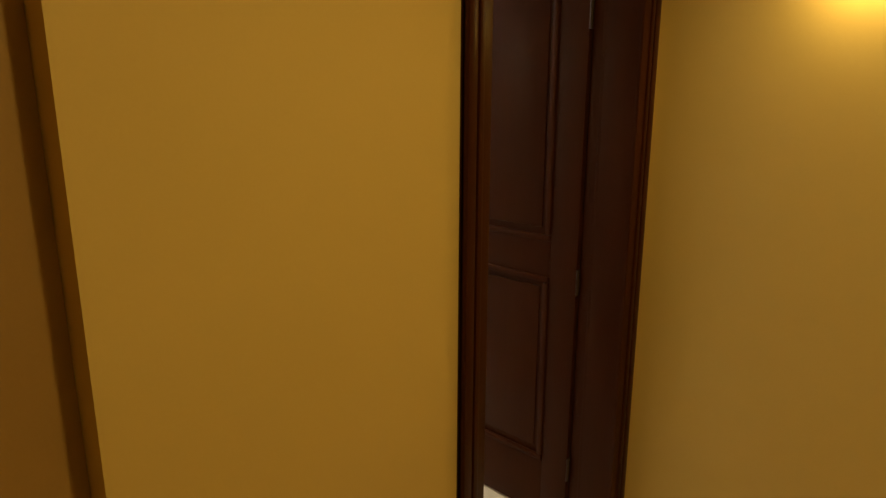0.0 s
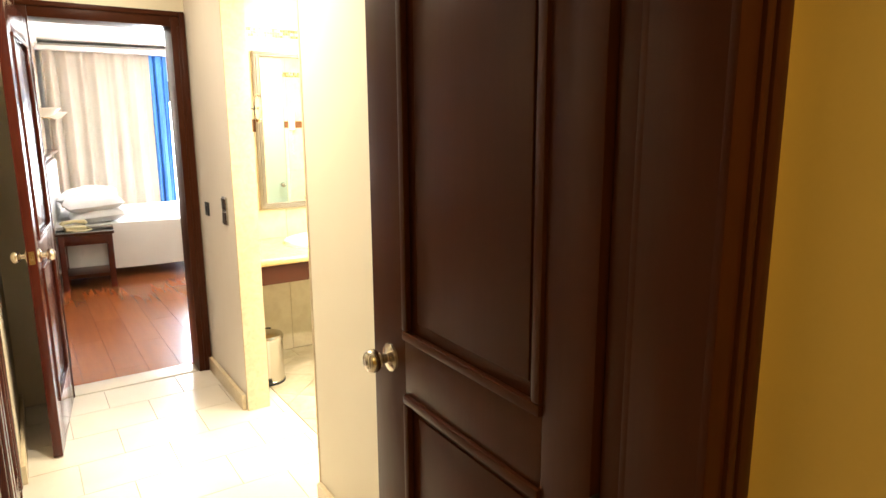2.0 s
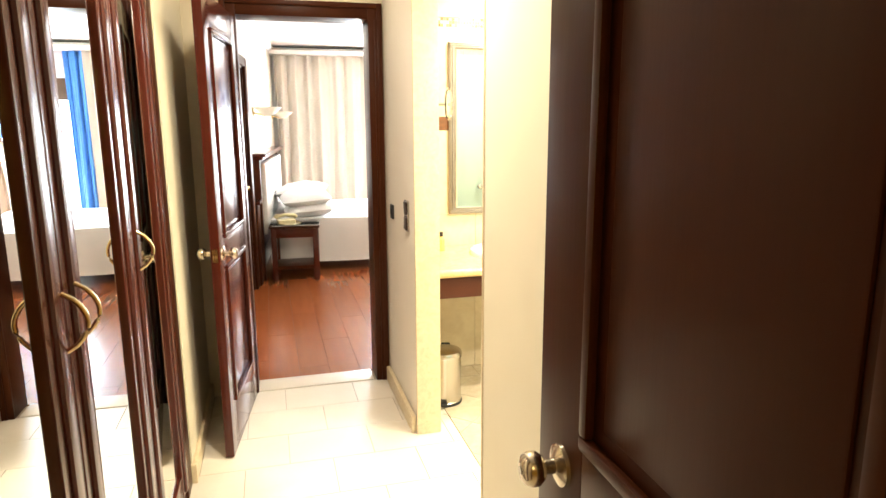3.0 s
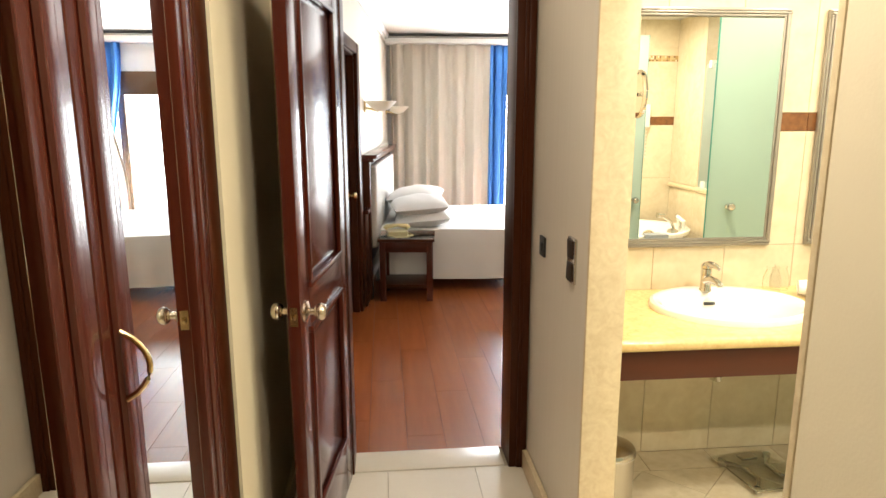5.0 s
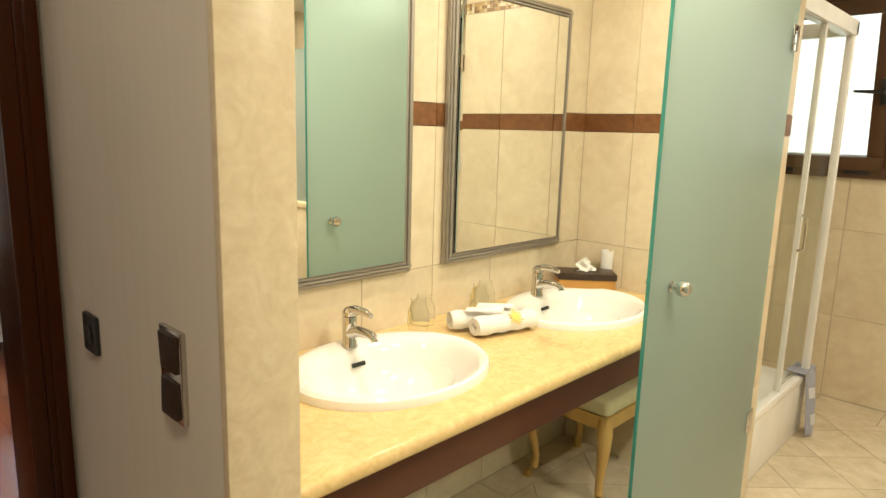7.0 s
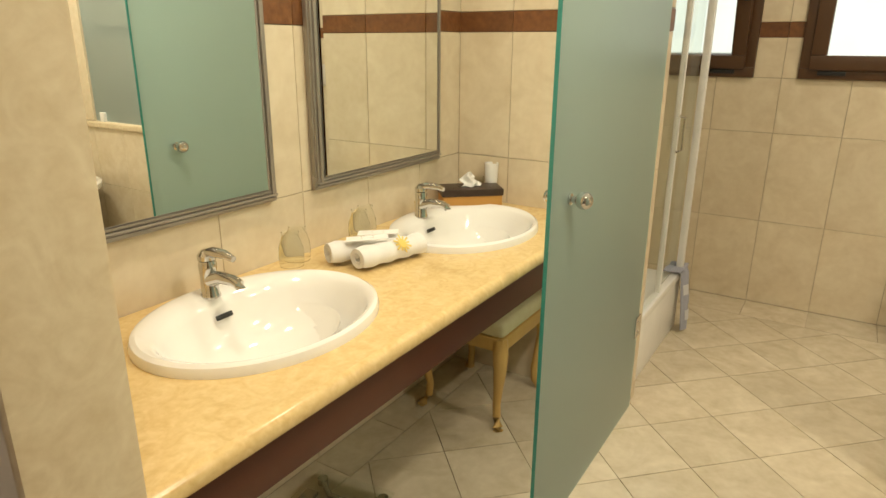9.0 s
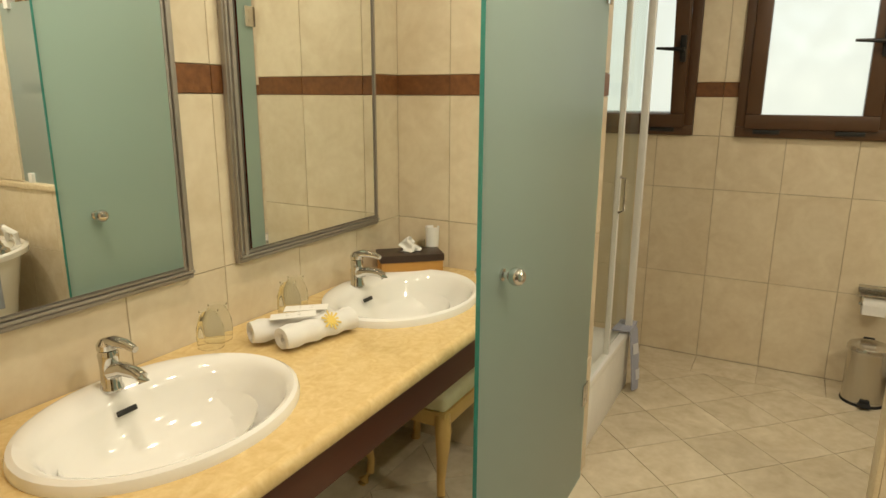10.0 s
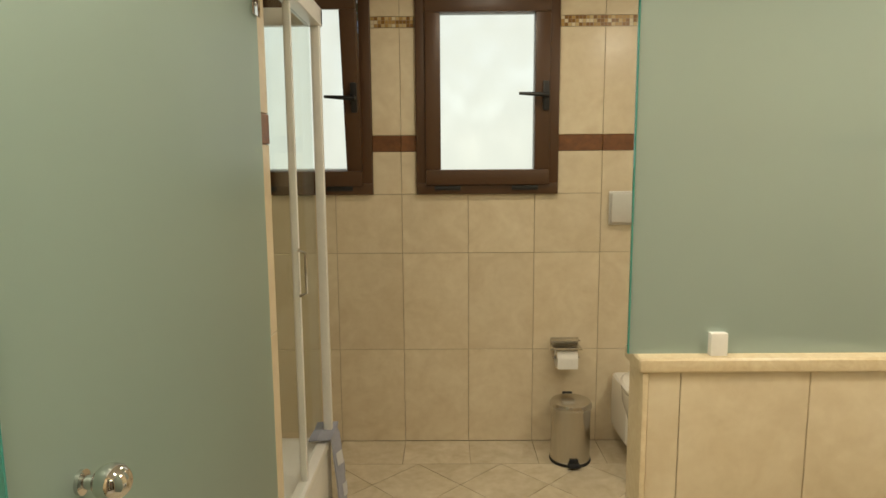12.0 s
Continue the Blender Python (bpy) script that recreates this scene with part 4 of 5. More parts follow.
part("plinth", bm_box(-0.215, 1.19, 0.0, -0.185, 3.136, 0.075, 0.004), MAHOG, ward)
for k, (a, b) in enumerate(zip(WB, WB[1:])):
    d = thing("door", "", "")
    d.parent = ward
    s = 0.125
    a, b = a + 0.0015, b - 0.0015
    part("mirror_pane", bm_box(-0.189, a + s - 0.01, 0.17, -0.185, b - s + 0.01, 2.28), MIRROR, d, "clear mirror pane")
    for y0, y1 in ((a, a + s), (b - s, b)):
        part("stile", join(bm_box(-0.205, y0, 0.08, -0.172, y1, 2.36, 0.006, 3), bm_box(-0.205, y0 + 0.035, 0.08, -0.162, y1 - 0.035, 2.36, 0.016, 3)), MAHOGRED, d)
    for z0, z1 in ((0.08, 0.18), (2.27, 2.36)):
        part("rail", bm_box(-0.204, a + s, z0, -0.174, b - s, z1, 0.006), MAHOGRED, d)
    yh = (b - 0.04) if k == 0 else (a + 0.045)
    part("handle", tube([(-0.164 + 0.042 * math.sin(math.pi * q / 10) ** 0.7, yh, 1.13 + 0.115 * q / 10) for q in range(11)], 0.005, 10), BRASS, d, "curved brass bow handle")


def switch(name, label, x, y, z, w, h, rockers):
    t = thing(name, label, "switch", Matrix.Translation((x, y, z)))
    part("plate", bm_box(-0.010, -w / 2, -h / 2, 0.0, w / 2, h / 2, 0.004), STEEL if rockers else BLACKPLASTIC, t)
    for k in range(rockers):
        zz = -h / 2 + h * (k + 0.5) / rockers
        part("rocker", moved(bm_box(-0.008, -w / 2 + 0.012, -h / rockers / 2 + 0.008, 0.0, w / 2 - 0.012, h / rockers / 2 - 0.008, 0.002), Matrix.Translation((-0.008, 0, zz)) @ Matrix.Rotation(radians(2 - 4 * (k % 2)), 4, "Y")), BRONZE, t, "dark bronze rocker")
    if not rockers:
        part("button", bm_box(-0.014, -0.018, -0.018, -0.009, 0.018, 0.018, 0.003), BLACKPLASTIC, t)


switch("light_switch", "steel double rocker light switch on the papered wall", 0.89, 3.60, 1.108, 0.082, 0.155, 2)
switch("thermostat", "small dark wall control beside the bedroom door", 0.89, 4.0, 1.078, 0.075, 0.08, 0)

# fittings for the added ceiling spots
for lx, ly, lz, watts, colour in ADDED_DOWNLIGHTS:
    t = thing("downlight", "small round recessed ceiling spotlight, unseen, added to light the rooms", "ceiling light", Matrix.Translation((lx, ly, lz)), group="ceiling spotlights")
    part("ring", lathe([(0.052, 0.0), (0.052, -0.004), (0.070, -0.006), (0.074, -0.003), (0.074, 0.0)], 28), STEEL, t)
    part("lens", lathe([(0, -0.001), (0.051, -0.001), (0.051, -0.0005)], 28), glow, t)

ws = thing("wall_sconce", "small warm brass wall lamp in the corridor", "wall lamp", Matrix.Translation((0.775, -0.05, 2.05)))
part("plate", bm_box(-0.012, -0.04, -0.05, 0.0, 0.04, 0.08, 0.004), BRASS, ws)
part("shade", moved(lathe([(0.03, 0.07), (0.055, -0.02), (0.053, -0.02), (0.028, 0.07)], 24), Matrix.Translation((-0.062, 0, 0))), BRASS, ws)
part("arm", tube([(-0.01, 0, 0.05), (-0.062, 0, 0.07)], 0.006), BRASS, ws)

# ---- bedroom things ----
def local(ob):
    ob.matrix_world = BR @ ob.matrix_basis
    return ob


fr = local(thing("door_frame_3", "dark mahogany frame round a side door", "door frame", kind="structure"))
for a, b in ((-1.18, -1.10), (-0.02, 0.12)):
    part("casing_board", bm_box(0.0, a, 0, 0.03, b, 2.16, 0.006), MAHOG, fr)
part("casing_head", bm_box(0.0, -1.10, 2.08, 0.029, -0.02, 2.16, 0.006), MAHOG, fr)
part("jamb", bm_box(-0.12, -0.036, 0, 0.001, -0.019, 2.079, 0.002), MAHOG, fr)
part("head_lining", bm_box(-0.12, -1.10, 2.064, 0.001, -0.037, 2.079, 0.002), MAHOG, fr)
panel_door("door_5", "dark mahogany side door of the bedroom, closed", BR @ pose(-0.075, -1.095, 0, 0, 0, 90), 1.055, 2.06, BRASS, st=0.13, back=0.06)

ns = local(thing("nightstand", "dark mahogany nightstand with glass top and low shelf", "nightstand", pose(0.375, 0.49, 0, 0, 0, 0)))
part("tabletop", bm_box(-0.25, -0.22, 0.535, 0.25, 0.22, 0.562, 0.006), MAHOG, ns)
part("glass_top", bm_box(-0.245, -0.215, 0.5625, 0.245, 0.215, 0.567, 0.001), THIN, ns)
part("apron", bm_box(-0.225, -0.20, 0.44, 0.225, 0.20, 0.534, 0.003), MAHOGRED, ns)
part("shelf", bm_box(-0.22, -0.195, 0.115, 0.22, 0.195, 0.15, 0.003), MAHOG, ns)
for sx in (-1, 1):
    for sy in (-1, 1):
        part("leg", bm_box(sx * 0.205 - 0.027, sy * 0.18 - 0.027, 0, sx * 0.205 + 0.027, sy * 0.18 + 0.027, 0.535, 0.003), MAHOGRED, ns)
pn = local(thing("telephone", "ivory desk telephone on the nightstand", "telephone", pose(0.29, 0.44, 0.567, 0, 0, 10)))
part("base", bm_box(-0.09, -0.08, 0, 0.09, 0.09, 0.045, 0.012, 3), IVORY, pn)
part("handset", tube([(-0.105, 0.03, 0.055), (-0.09, 0.03, 0.075), (0, 0.03, 0.088), (0.09, 0.03, 0.075), (0.105, 0.03, 0.055)], 0.02, 12, [0.026, 0.022, 0.014, 0.022, 0.026]), IVORY, pn)
part("cord", tube([(0.1, -0.02, 0.02), (0.13, -0.09, 0.012), (0.06, -0.14, 0.008), (-0.03, -0.13, 0.008), (-0.09, -0.06, 0.01)], 0.008, 8), IVORY, pn)

hb = local(thing("headboard", "mahogany headboard with grey upholstered panel and cornice", "headboard"))
part("frame", join(bm_box(0.004, 0.34, 0.0, 0.07, 0.43, 1.22, 0.004), bm_box(0.004, 2.62, 0.0, 0.07, 2.71, 1.22, 0.004), bm_box(0.004, 0.43, 0.3, 0.05, 2.62, 1.22)), MAHOG, hb)
part("cornice", join(bm_box(0.004, 0.31, 1.22, 0.11, 2.74, 1.25, 0.008), bm_box(0.004, 0.29, 1.25, 0.14, 2.76, 1.285, 0.010)), MAHOGRED, hb)
part("pad", bm_box(0.045, 0.45, 0.45, 0.115, 2.60, 1.18, 0.03, 4), UPHOL, hb, "padded grey fabric")
part("side_panel", bm_box(0.004, 0.125, 0.0, 0.05, 0.335, 0.80, 0.005), MAHOG, hb)
part("side_cap", bm_box(0.004, 0.122, 0.80, 0.075, 0.335, 0.835, 0.008), MAHOGRED, hb)

bed = local(thing("bed", "double bed with white linen and hanging cover", "bed"))
part("base", bm_box(0.12, 0.74, 0.10, 2.12, 2.46, 0.30, 0.02), FASCIA, bed)


def cover(u, v):
    """Blanket over the mattress: u runs along the bed, v across it and down both sides."""
    x = 0.10 + 2.06 * u
    s = v * 2.6 - 0.45
    drop = 0.012 * math.sin(31 * u + 3 * math.sin(9 * u))
    if s < 0:
        return Vector((x, 0.69 + drop * min(1, -s * 4), 0.555 + s))
    if s > 1.76:
        return Vector((x, 2.50 + drop, 0.555 - (s - 1.76) * 0.5))
    return Vector((x, 0.70 + s * 1.02, 0.57 + 0.006 * math.sin(9 * s + 5 * u)))


part("bedspread", sheet(cover, 60, 40, 0.006), LINEN, bed)
part("foot_drop", sheet(lambda u, v: Vector((2.165 + 0.008 * math.sin(21 * u), 0.69 + 1.81 * u, 0.565 - 0.43 * v)), 30, 6, 0.006), LINEN, bed)
for y in (0.82, 2.38):
    part("foot", bm_box(2.04, y - 0.03, 0, 2.10, y + 0.03, 0.10), MAHOG, bed)


def pillow(x, y, z, rz, w=0.74, d=0.54, h=0.20):
    t = local(thing("pillow", "plump white pillow on the bed", "pillow", pose(x, y, z, 0, -4, rz), group="pillows on the bed"))

    def skin(u, v, s):
        a, b = 2 * u - 1, 2 * v - 1
        bulge = (max(0.0, (1 - a * a) * (1 - b * b))) ** 0.45
        wr = 0.004 * math.sin(7 * a + 4 * b) * bulge
        return Vector((a * d / 2 * (1 - 0.05 * b * b), b * w / 2 * (1 - 0.05 * a * a), s * (h / 2 * bulge + wr)))
    part("cushion", join(sheet(lambda u, v: skin(u, v, 1), 20, 20), sheet(lambda u, v: skin(u, v, -1), 20, 20)), LINEN, t)


for x, y, z, rz in ((0.50, 1.10, 0.645, 3), (0.46, 1.12, 0.755, 9), (0.42, 1.55, 0.80, -8), (0.46, 1.98, 0.65, 0)):
    pillow(x, y, z, rz)


def sconce(y):
    t = local(thing("wall_lamp", "white glass uplighter wall lamp above the bed", "wall lamp", Matrix.Translation((0, y, 1.70)), group="wall lamps above the bed"))
    part("shade", lathe([(0.02, -0.05), (0.07, -0.03), (0.125, 0.02), (0.14, 0.035), (0.135, 0.04), (0.11, 0.02), (0, -0.03)], 30, (0.15, 0, 0)), LAMPWHITE, t)
    part("bracket", join(bm_box(0, -0.03, -0.06, 0.015, 0.03, 0.04, 0.005), tube([(0.01, 0, -0.02), (0.13, 0, -0.045)], 0.012)), BRASS, t)


sconce(0.65)
sconce(2.95)


def curtain(name, label, x0, x1, material, y, folds, bottom=0.03, tie=0.0, top=2.40):
    t = thing(name, label, "curtain")

    def f(u, v):
        z = top - (top - bottom) * v
        pull = tie * math.sin(min(1.0, v * 1.35) * math.pi / 2) ** 2
        sway = 0.03 * math.sin(3 * u + 2.2 * v)
        x = x0 + (x1 - x0) * u + pull * (1.2 - u) + sway * 0.4
        d = 0.078 * math.sin(2 * math.pi * folds * u + 2.3 * math.sin(4.3 * u + 0.4 * v) + 0.8 * math.sin(17 * u)) * (0.6 + 0.4 * math.sin(7.0 * u + 1.0) ** 2) * (0.65 + 0.35 * v) + 0.008 * math.sin(2 * math.pi * folds * 2.3 * u + 1)
        return Vector((x, y + d, z))
    part("cloth", sheet(f, 120, 20, 0.004), material, t)
    return t


curtain("curtain", "beige floor-length curtain hanging in soft folds", 0.36, 1.63, CURTAIN, 9.84, 7, top=2.50)
curtain("curtain", "bright blue curtain beside the balcony window", 1.60, 1.86, BLUE, 9.88, 3, top=2.50)
curtain("curtain", "bright blue curtain gathered to the side", 2.51, 2.95, BLUE, 9.88, 4, tie=0.20, top=2.50)
curtain("curtain", "beige curtain drawn slanting to the side", 2.84, 3.64, CURTAIN, 9.82, 6, tie=-0.25, top=2.50)
solid("curtain_rail", join(bm_box(0.3, 9.70, 2.505, 5.85, 9.99, 2.525, 0.004), bm_box(0.3, 9.68, 2.50, 5.85, 9.70, 2.56, 0.006)), WHITE, "white curtain pelmet along the window wall", "curtain rail")
solid("pelmet_strip", bm_box(0.3, 9.675, 2.555, 5.85, 9.682, 2.575), GREYMETAL, "dark grey line along the curtain pelmet", "trim", "structure")
bw = thing("window_3", "wide balcony window with dark wooden frame", "window", kind="structure")
part("head_board", bm_box(1.56, YB - 0.02, 1.89, 3.70, YB + 0.06, 2.17, 0.006), WINDOWWOOD, bw, "brown wooden shutter box")
for a, b in ((1.56, 1.65), (2.56, 2.65), (3.61, 3.70)):
    part("frame_stile", bm_box(a, YB + 0.0, 0.0, b, YB + 0.06, 1.89, 0.004), WINDOWWOOD, bw)
for a, b in ((1.65, 2.56), (2.65, 3.61)):
    part("frame_rail", bm_box(a, YB + 0.002, 0.0, b, YB + 0.058, 0.09, 0.004), WINDOWWOOD, bw)
    p = part("pane", bm_box(a, YB + 0.028, 0.09, b, YB + 0.032, 1.89), THIN, bw)
    p.visible_shadow = False

# ---- outside ----
struct("ground", -400, -400, -0.5, 400, 400, -0.11, GRASS, "green lawn outside the windows", "ground")


def hedge(name, x0, x1, y0, y1, z0, z1, count, seed):
    rnd = random.Random(seed)
    verts, faces = [], []
    for _ in range(count):
        c = Vector((rnd.uniform(x0, x1), rnd.uniform(y0, y1), z0 + (z1 - z0) * rnd.random() ** 0.8))
        r = rnd.uniform(0.05, 0.11)
        a = Euler((rnd.uniform(0, 6), rnd.uniform(0, 6), rnd.uniform(0, 6))).to_matrix()
        i = len(verts)
        for p in ((-r, 0, 0), (0, -r * 0.4, 0.01), (r, 0, 0), (0, r * 0.4, 0.01)):
            verts.append(c + a @ Vector(p))
        faces.append((i, i + 1, i + 2, i + 3))
    t = thing(name, "green leafy shrub in sunlight outside the window", "shrub")
    me = bpy.data.meshes.new("leaves")
    me.from_pydata(verts, [], faces)
    me.materials.append(LEAF)
    o = new("leaves", me)
    o.parent = t
    tagged(o, kind="stuff")
    for k in range(6):
        x, y = rnd.uniform(x0, x1), rnd.uniform(y0, y1)
        part("stem", tube([(x, y, -0.11), (x + 0.05, y + 0.03, z1 * 0.5), (x + 0.1, y - 0.05, z1 * 0.9)], 0.03, 7, [0.04, 0.025, 0.01]), BARK, t)


hedge("shrub", 6.4, 7.3, 0.5, 5.5, 0.0, 2.9, 5000, 3)
hedge("shrub", 1.0, 5.5, 15.0, 16.0, 0.0, 2.0, 3000, 4)


# ---- tiles, planks and mosaic ----
TW, G = 0.335, 0.002
ROWS_Z = [(0.0, 0.502), (0.502, 1.01), (1.01, 1.522), (1.602, 2.12), (2.172, 2.5)]
cache = {}


def tile_mesh(w, h, material, t=0.006, bev=0.0015):
    """A tile lying in x, y with its back at z 0; 5 faces and a bevel ring."""
    key = (round(w, 4), round(h, 4), material.name, t)
    if key not in cache:
        bm = bmesh.new()
        lo = [bm.verts.new((x, y, 0)) for x, y in ((0, 0), (w, 0), (w, h), (0, h))]
        mid = [bm.verts.new((x, y, t - bev)) for x, y in ((0, 0), (w, 0), (w, h), (0, h))]
        top = [bm.verts.new((x, y, t)) for x, y in ((bev, bev), (w - bev, bev), (w - bev, h - bev), (bev, h - bev))]
        for a, b in ((lo, mid), (mid, top)):
            for k in range(4):
                bm.faces.new((a[k], a[(k + 1) % 4], b[(k + 1) % 4], b[k]))
        bm.faces.new(top)
        cache[key] = mesh_of("tile", bm, material, False)
    return cache[key]


def cols(a, b, anchor, w):
    """Cuts a..b at anchor + k * w."""
    k = math.ceil((a - anchor) / w + 1e-6)
    cuts = [a]
    while anchor + k * w < b - 0.01:
        if anchor + k * w > a + 0.01:
            cuts.append(anchor + k * w)
        k += 1
    cuts.append(b)
    return list(zip(cuts, cuts[1:]))


def tile_wall(parent, frame_m, a0, a1, anchor, holes=(), ztop=2.5, rows=ROWS_Z, bands=True):
    """Tiles on a wall: frame_m maps (along, up, out) to the world."""
    def put(nm, u0, u1, v0, v1, material, t=0.006):
        me = tile_mesh(u1 - u0 - G, v1 - v0 - G, material, t)
        shared(nm, me, parent, frame_m @ Matrix.Translation((u0 + G / 2, v0 + G / 2, 0)))

    def clipped(nm, u0, u1, v0, v1, material, t=0.006):
        rects = [(u0, u1, v0, v1)]
        for h0, h1, g0, g1 in holes:
            out = []
            for p0, p1, q0, q1 in rects:
                if p1 <= h0 or p0 >= h1 or q1 <= g0 or q0 >= g1:
                    out.append((p0, p1, q0, q1))
                    continue
                if q0 < g0:
                    out.append((p0, p1, q0, g0))
                if q1 > g1:
                    out.append((p0, p1, g1, q1))
                m0, m1 = max(q0, g0), min(q1, g1)
                if p0 < h0:
                    out.append((p0, h0, m0, m1))
                if p1 > h1:
                    out.append((h1, p1, m0, m1))
            rects = out
        for p0, p1, q0, q1 in rects:
            if p1 - p0 > 0.008 and q1 - q0 > 0.008:
                put(nm, p0, p1, q0, q1, material, t)
    for u0, u1 in cols(a0, a1, anchor, TW):
        for v0, v1 in rows:
            if v0 < ztop:
                clipped("tile", u0, u1, v0, min(v1, ztop), TILE)
        if bands:
            clipped("border_tile", u0, u1, 1.522, 1.602, BROWNTILE, 0.008)
    if bands:
        bm = bmesh.new()
        me = bpy.data.meshes.new("mosaic")
        verts, faces = [], []
        n = int((a1 - a0) / 0.0175)
        for i in range(n):
            for j in range(3):
                u, v = a0 + i * 0.0175, 2.121 + j * 0.017
                if any(h0 - 0.01 < u < h1 and g0 < v < g1 for h0, h1, g0, g1 in holes):
                    continue
                k = len(verts)
                for x, y, z in ((u, v, 0.0), (u + 0.0158, v, 0.0), (u + 0.0158, v + 0.0155, 0.0), (u, v + 0.0155, 0.0)):
                    verts.append((x, y, 0.007))
                faces.append((k, k + 1, k + 2, k + 3))
        bm.free()
        me.from_pydata(verts, [], faces)
        me.materials.append(MOSAICI)
        o = new("mosaic", me)
        o.parent = parent
        o.matrix_basis = frame_m
        tagged(o, "honey and cream glass mosaic band", kind="stuff")


MOSAICI = bpy.data.materials.new("honey_mosaic_pieces")
MOSAICI.use_nodes = True
mn, ml = MOSAICI.node_tree.nodes, MOSAICI.node_tree.links
geo = mn.new("ShaderNodeNewGeometry")
rampm = mn.new("ShaderNodeValToRGB")
rampm.color_ramp.interpolation = "CONSTANT"
els = rampm.color_ramp.elements
els[0].color, els[1].position, els[1].color = (0.26, 0.14, 0.05, 1), 0.3, (0.48, 0.31, 0.12, 1)
e = els.new(0.6)
e.color = (0.62, 0.48, 0.25, 1)
e = els.new(0.85)
e.color = (0.74, 0.66, 0.48, 1)
ml.new(geo.outputs["Random Per Island"], rampm.inputs[0])
ml.new(rampm.outputs[0], mn["Principled BSDF"].inputs["Base Color"])
mn["Principled BSDF"].inputs["Roughness"].default_value = 0.2


def axes(origin, u, v, w):
    m = Matrix((u, v, w)).transposed().to_4x4()
    m.translation = origin
    return m


X, Y, Z = Vector((1, 0, 0)), Vector((0, 1, 0)), Vector((0, 0, 1))
tile_wall(wall_vanity, axes((0, 4.275, 0), X, Z, -Y), 1.017, 3.12, 3.12 - 6 * TW + 0.02)
tile_wall(wall_return, axes((3.12, 0, 0), -Y, Z, -X), -4.268, -3.42, -4.02)
tile_wall(wall_return, axes((0, 3.42, 0), X, Z, -Y), 3.12, 3.22, 3.0)
tile_wall(wall_return, axes((3.22, 0, 0), Y, Z, X), 3.42, 4.275, 3.6)
tile_wall(wall_shower, axes((0, 4.275, 0), X, Z, -Y), 3.227, 4.72, 4.72 - 4 * TW)
tile_wall(wall_window, axes((4.72, 0, 0), -Y, Z, -X), -4.269, -0.8, -2.832, holes=((-W1[1], -W1[0], *WZ), (-W2[1], -W2[0], *WZ)))
tile_wall(wall_south, axes((0, 0.80, 0), X, Z, Y), 1.12, 4.713, 3.09)
tile_wall(half, axes((3.092, 0, 0), -Y, Z, -X), -2.42, -0.81, -2.335, rows=[(0.0, 0.04), (0.04, 0.545), (0.545, 0.93)], bands=False)
tile_wall(half, axes((3.188, 0, 0), Y, Z, X), 0.81, 2.42, 2.335, rows=[(0.0, 0.04), (0.04, 0.545), (0.545, 0.93)], bands=False)


def clip_poly(poly, a, b, c, d):
    """Sutherland-Hodgman against the rectangle a..b, c..d."""
    for axis, lim, keep in ((0, a, 1), (0, b, -1), (1, c, 1), (1, d, -1)):
        out = []
        for p, q in zip(poly, poly[1:] + poly[:1]):
            ip, iq = keep * (p[axis] - lim) >= 0, keep * (q[axis] - lim) >= 0
            if ip:
                out.append(p)
            if ip != iq:
                t = (lim - p[axis]) / (q[axis] - p[axis])
                out.append((p[0] + t * (q[0] - p[0]), p[1] + t * (q[1] - p[1])))
        poly = out
        if not poly:
            return []
    return poly


def floor_piece(poly, parent, material, top=0.0, depth=0.006):
    cx, cy = sum(p[0] for p in poly) / len(poly), sum(p[1] for p in poly) / len(poly)
    me = bpy.data.meshes.new("floor_tile")
    n = len(poly)
    vs = [(p[0] - cx, p[1] - cy, -depth) for p in poly] + [(p[0] - cx, p[1] - cy, 0.0) for p in poly]
    me.from_pydata(vs, [], [tuple(range(n, 2 * n))] + [(k, (k + 1) % n, n + (k + 1) % n, n + k) for k in range(n)])
    me.materials.append(material)
    shared("floor_tile", me, parent, Matrix.Translation((cx, cy, top)))


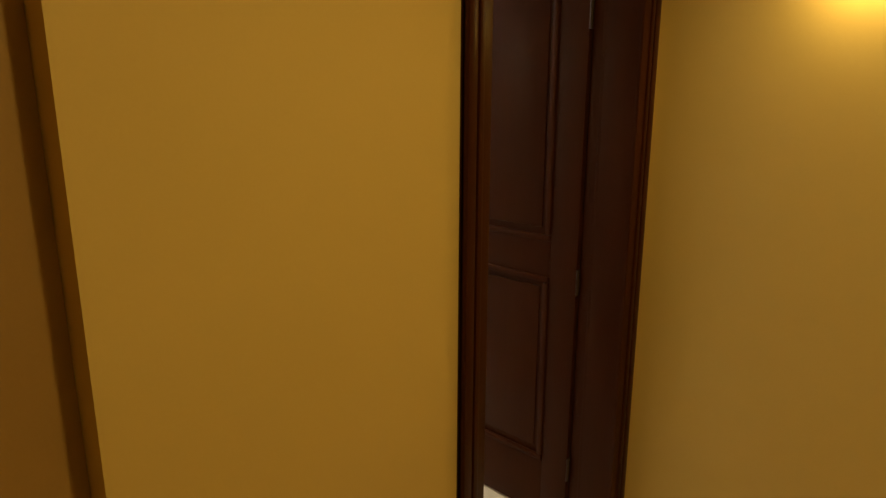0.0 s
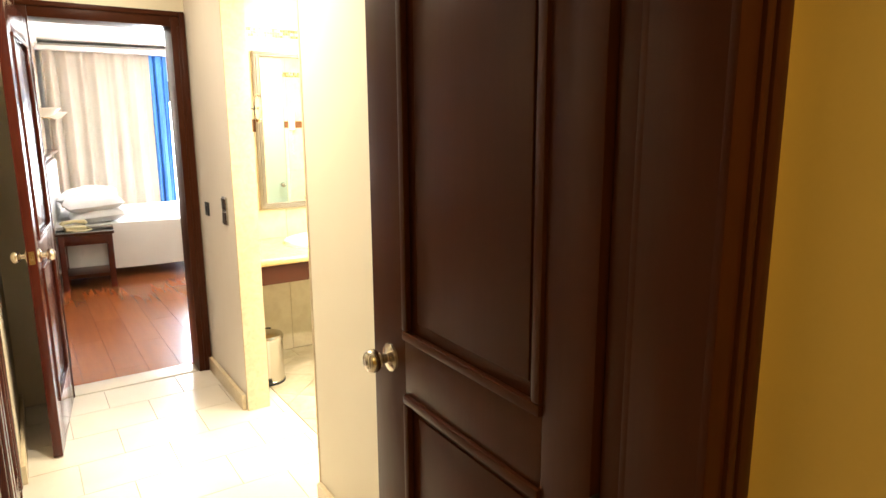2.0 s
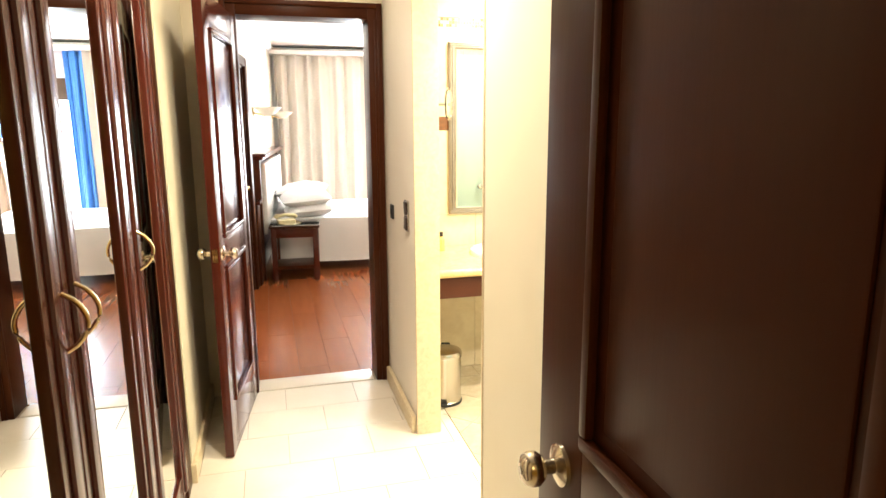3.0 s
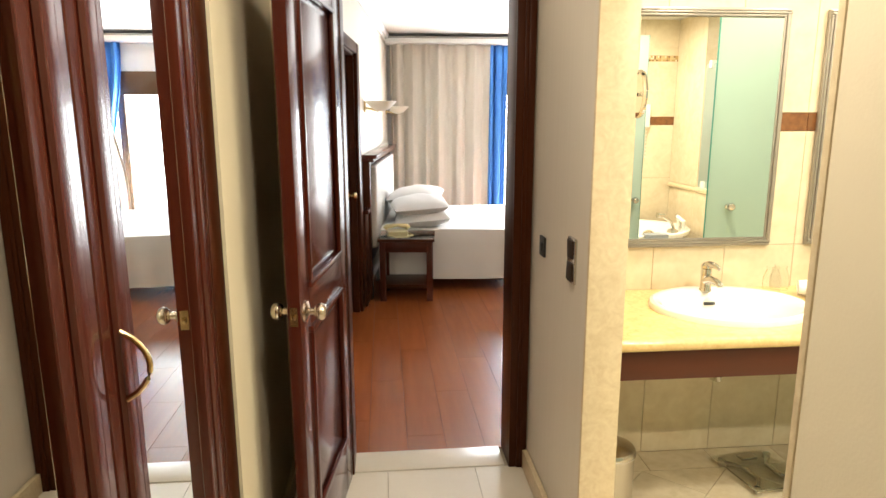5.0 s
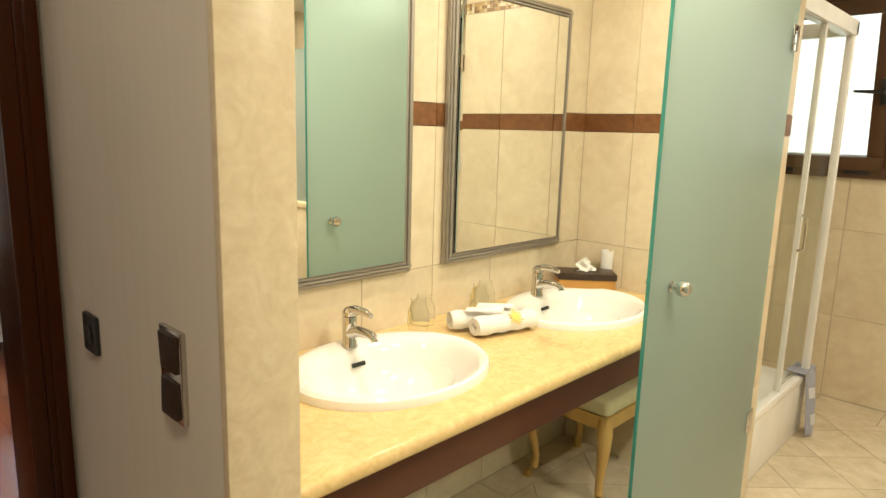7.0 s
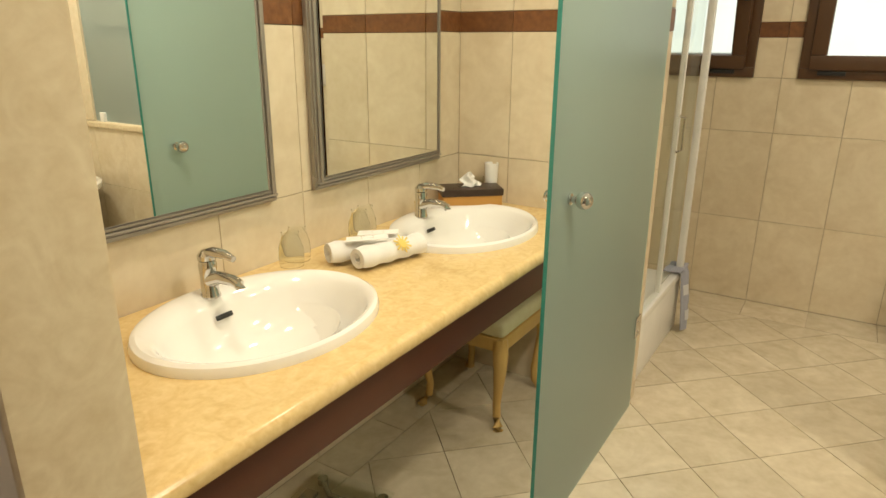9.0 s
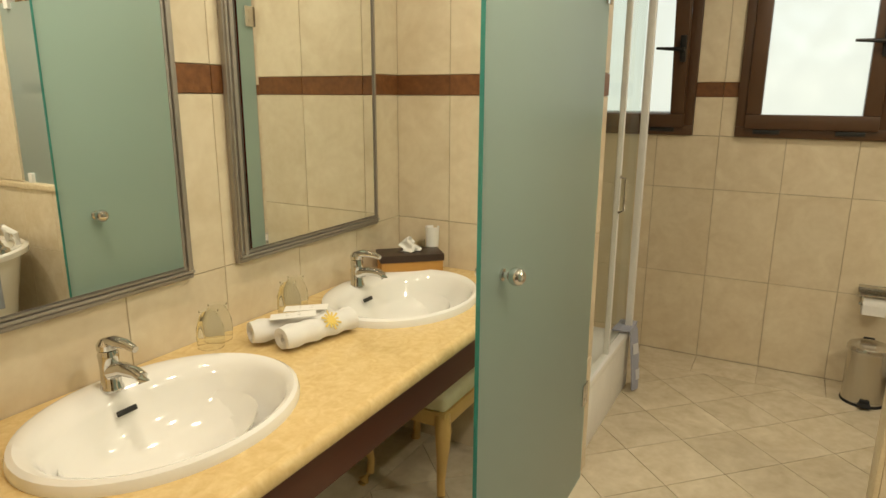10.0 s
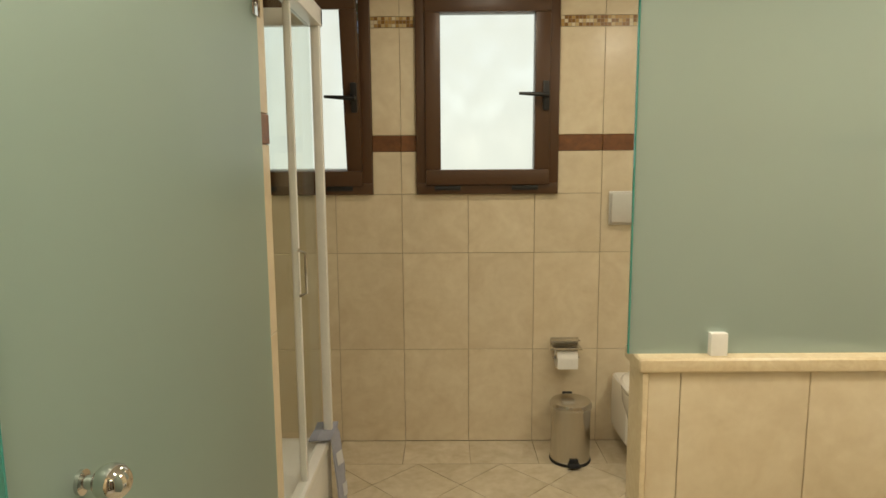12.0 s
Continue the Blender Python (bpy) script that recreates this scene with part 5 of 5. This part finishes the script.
def diamond_floor(parent, a, b, c, d, side, px, py):
    h = side / math.sqrt(2)
    gap = 0.0022
    for i in range(-30, 31):
        for j in range(-30, 31):
            cx, cy = px + (i - j) * h, py + (i + j) * h
            if not (a - h < cx < b + h and c - h < cy < d + h):
                continue
            r = h - gap
            poly = clip_poly([(cx, cy - r), (cx + r, cy), (cx, cy + r), (cx - r, cy)], a, b, c, d)
            if len(poly) > 2:
                area2 = abs(sum(p[0] * q[1] - q[0] * p[1] for p, q in zip(poly, poly[1:] + poly[:1])))
                if area2 > 0.0008:
                    floor_piece(poly, parent, FLOORTILE)


def rect_row(parent, a, b, c, d, w, off, material, gap=0.003):
    for u0, u1 in cols(a, b, off, w):
        floor_piece([(u0 + gap / 2, c + gap / 2), (u1 - gap / 2, c + gap / 2), (u1 - gap / 2, d - gap / 2), (u0 + gap / 2, d - gap / 2)], parent, material)


diamond_floor(floor_bath, 1.103, 4.45, 0.95, 4.10, 0.287, 4.45, 3.29)
for v0, v1 in cols(0.8, 4.27, 2.83, TW):
    floor_piece([(4.453, v0 + 0.0015), (4.712, v0 + 0.0015), (4.712, v1 - 0.0015), (4.453, v1 - 0.0015)], floor_bath, FLOORTILE)
rect_row(floor_bath, 1.02, 4.45, 4.103, 4.27, TW, 3.12, FLOORTILE)
rect_row(floor_bath, 1.13, 4.45, 0.80, 0.947, TW, 3.12, FLOORTILE)
y = 0.62
k = 0
while y < 4.2:
    y1 = min(y + 0.30, 4.21)
    rect_row(floor_hall, -0.28, 1.10, y, y1, 0.40, 0.05 + (0.2 if k % 2 else 0.0), HALLTILE)
    y, k = y1, k + 1
for k in range(34):
    x = -0.6 + k * 0.19
    if x > 5.8:
        break
    off = (k * 0.53) % 1.25
    for v0, v1 in cols(4.385, YB, 4.385 + off, 1.25):
        key = ("plank", round(v1 - v0, 3))
        if key not in cache:
            bm = bm_box(0, 0, -0.012, 0.1885, v1 - v0 - 0.0015, 0.0)
            cache[key] = mesh_of("plank", bm, PLANK, False)
        shared("plank", cache[key], floor_bed, Matrix.Translation((x, v0, 0)))
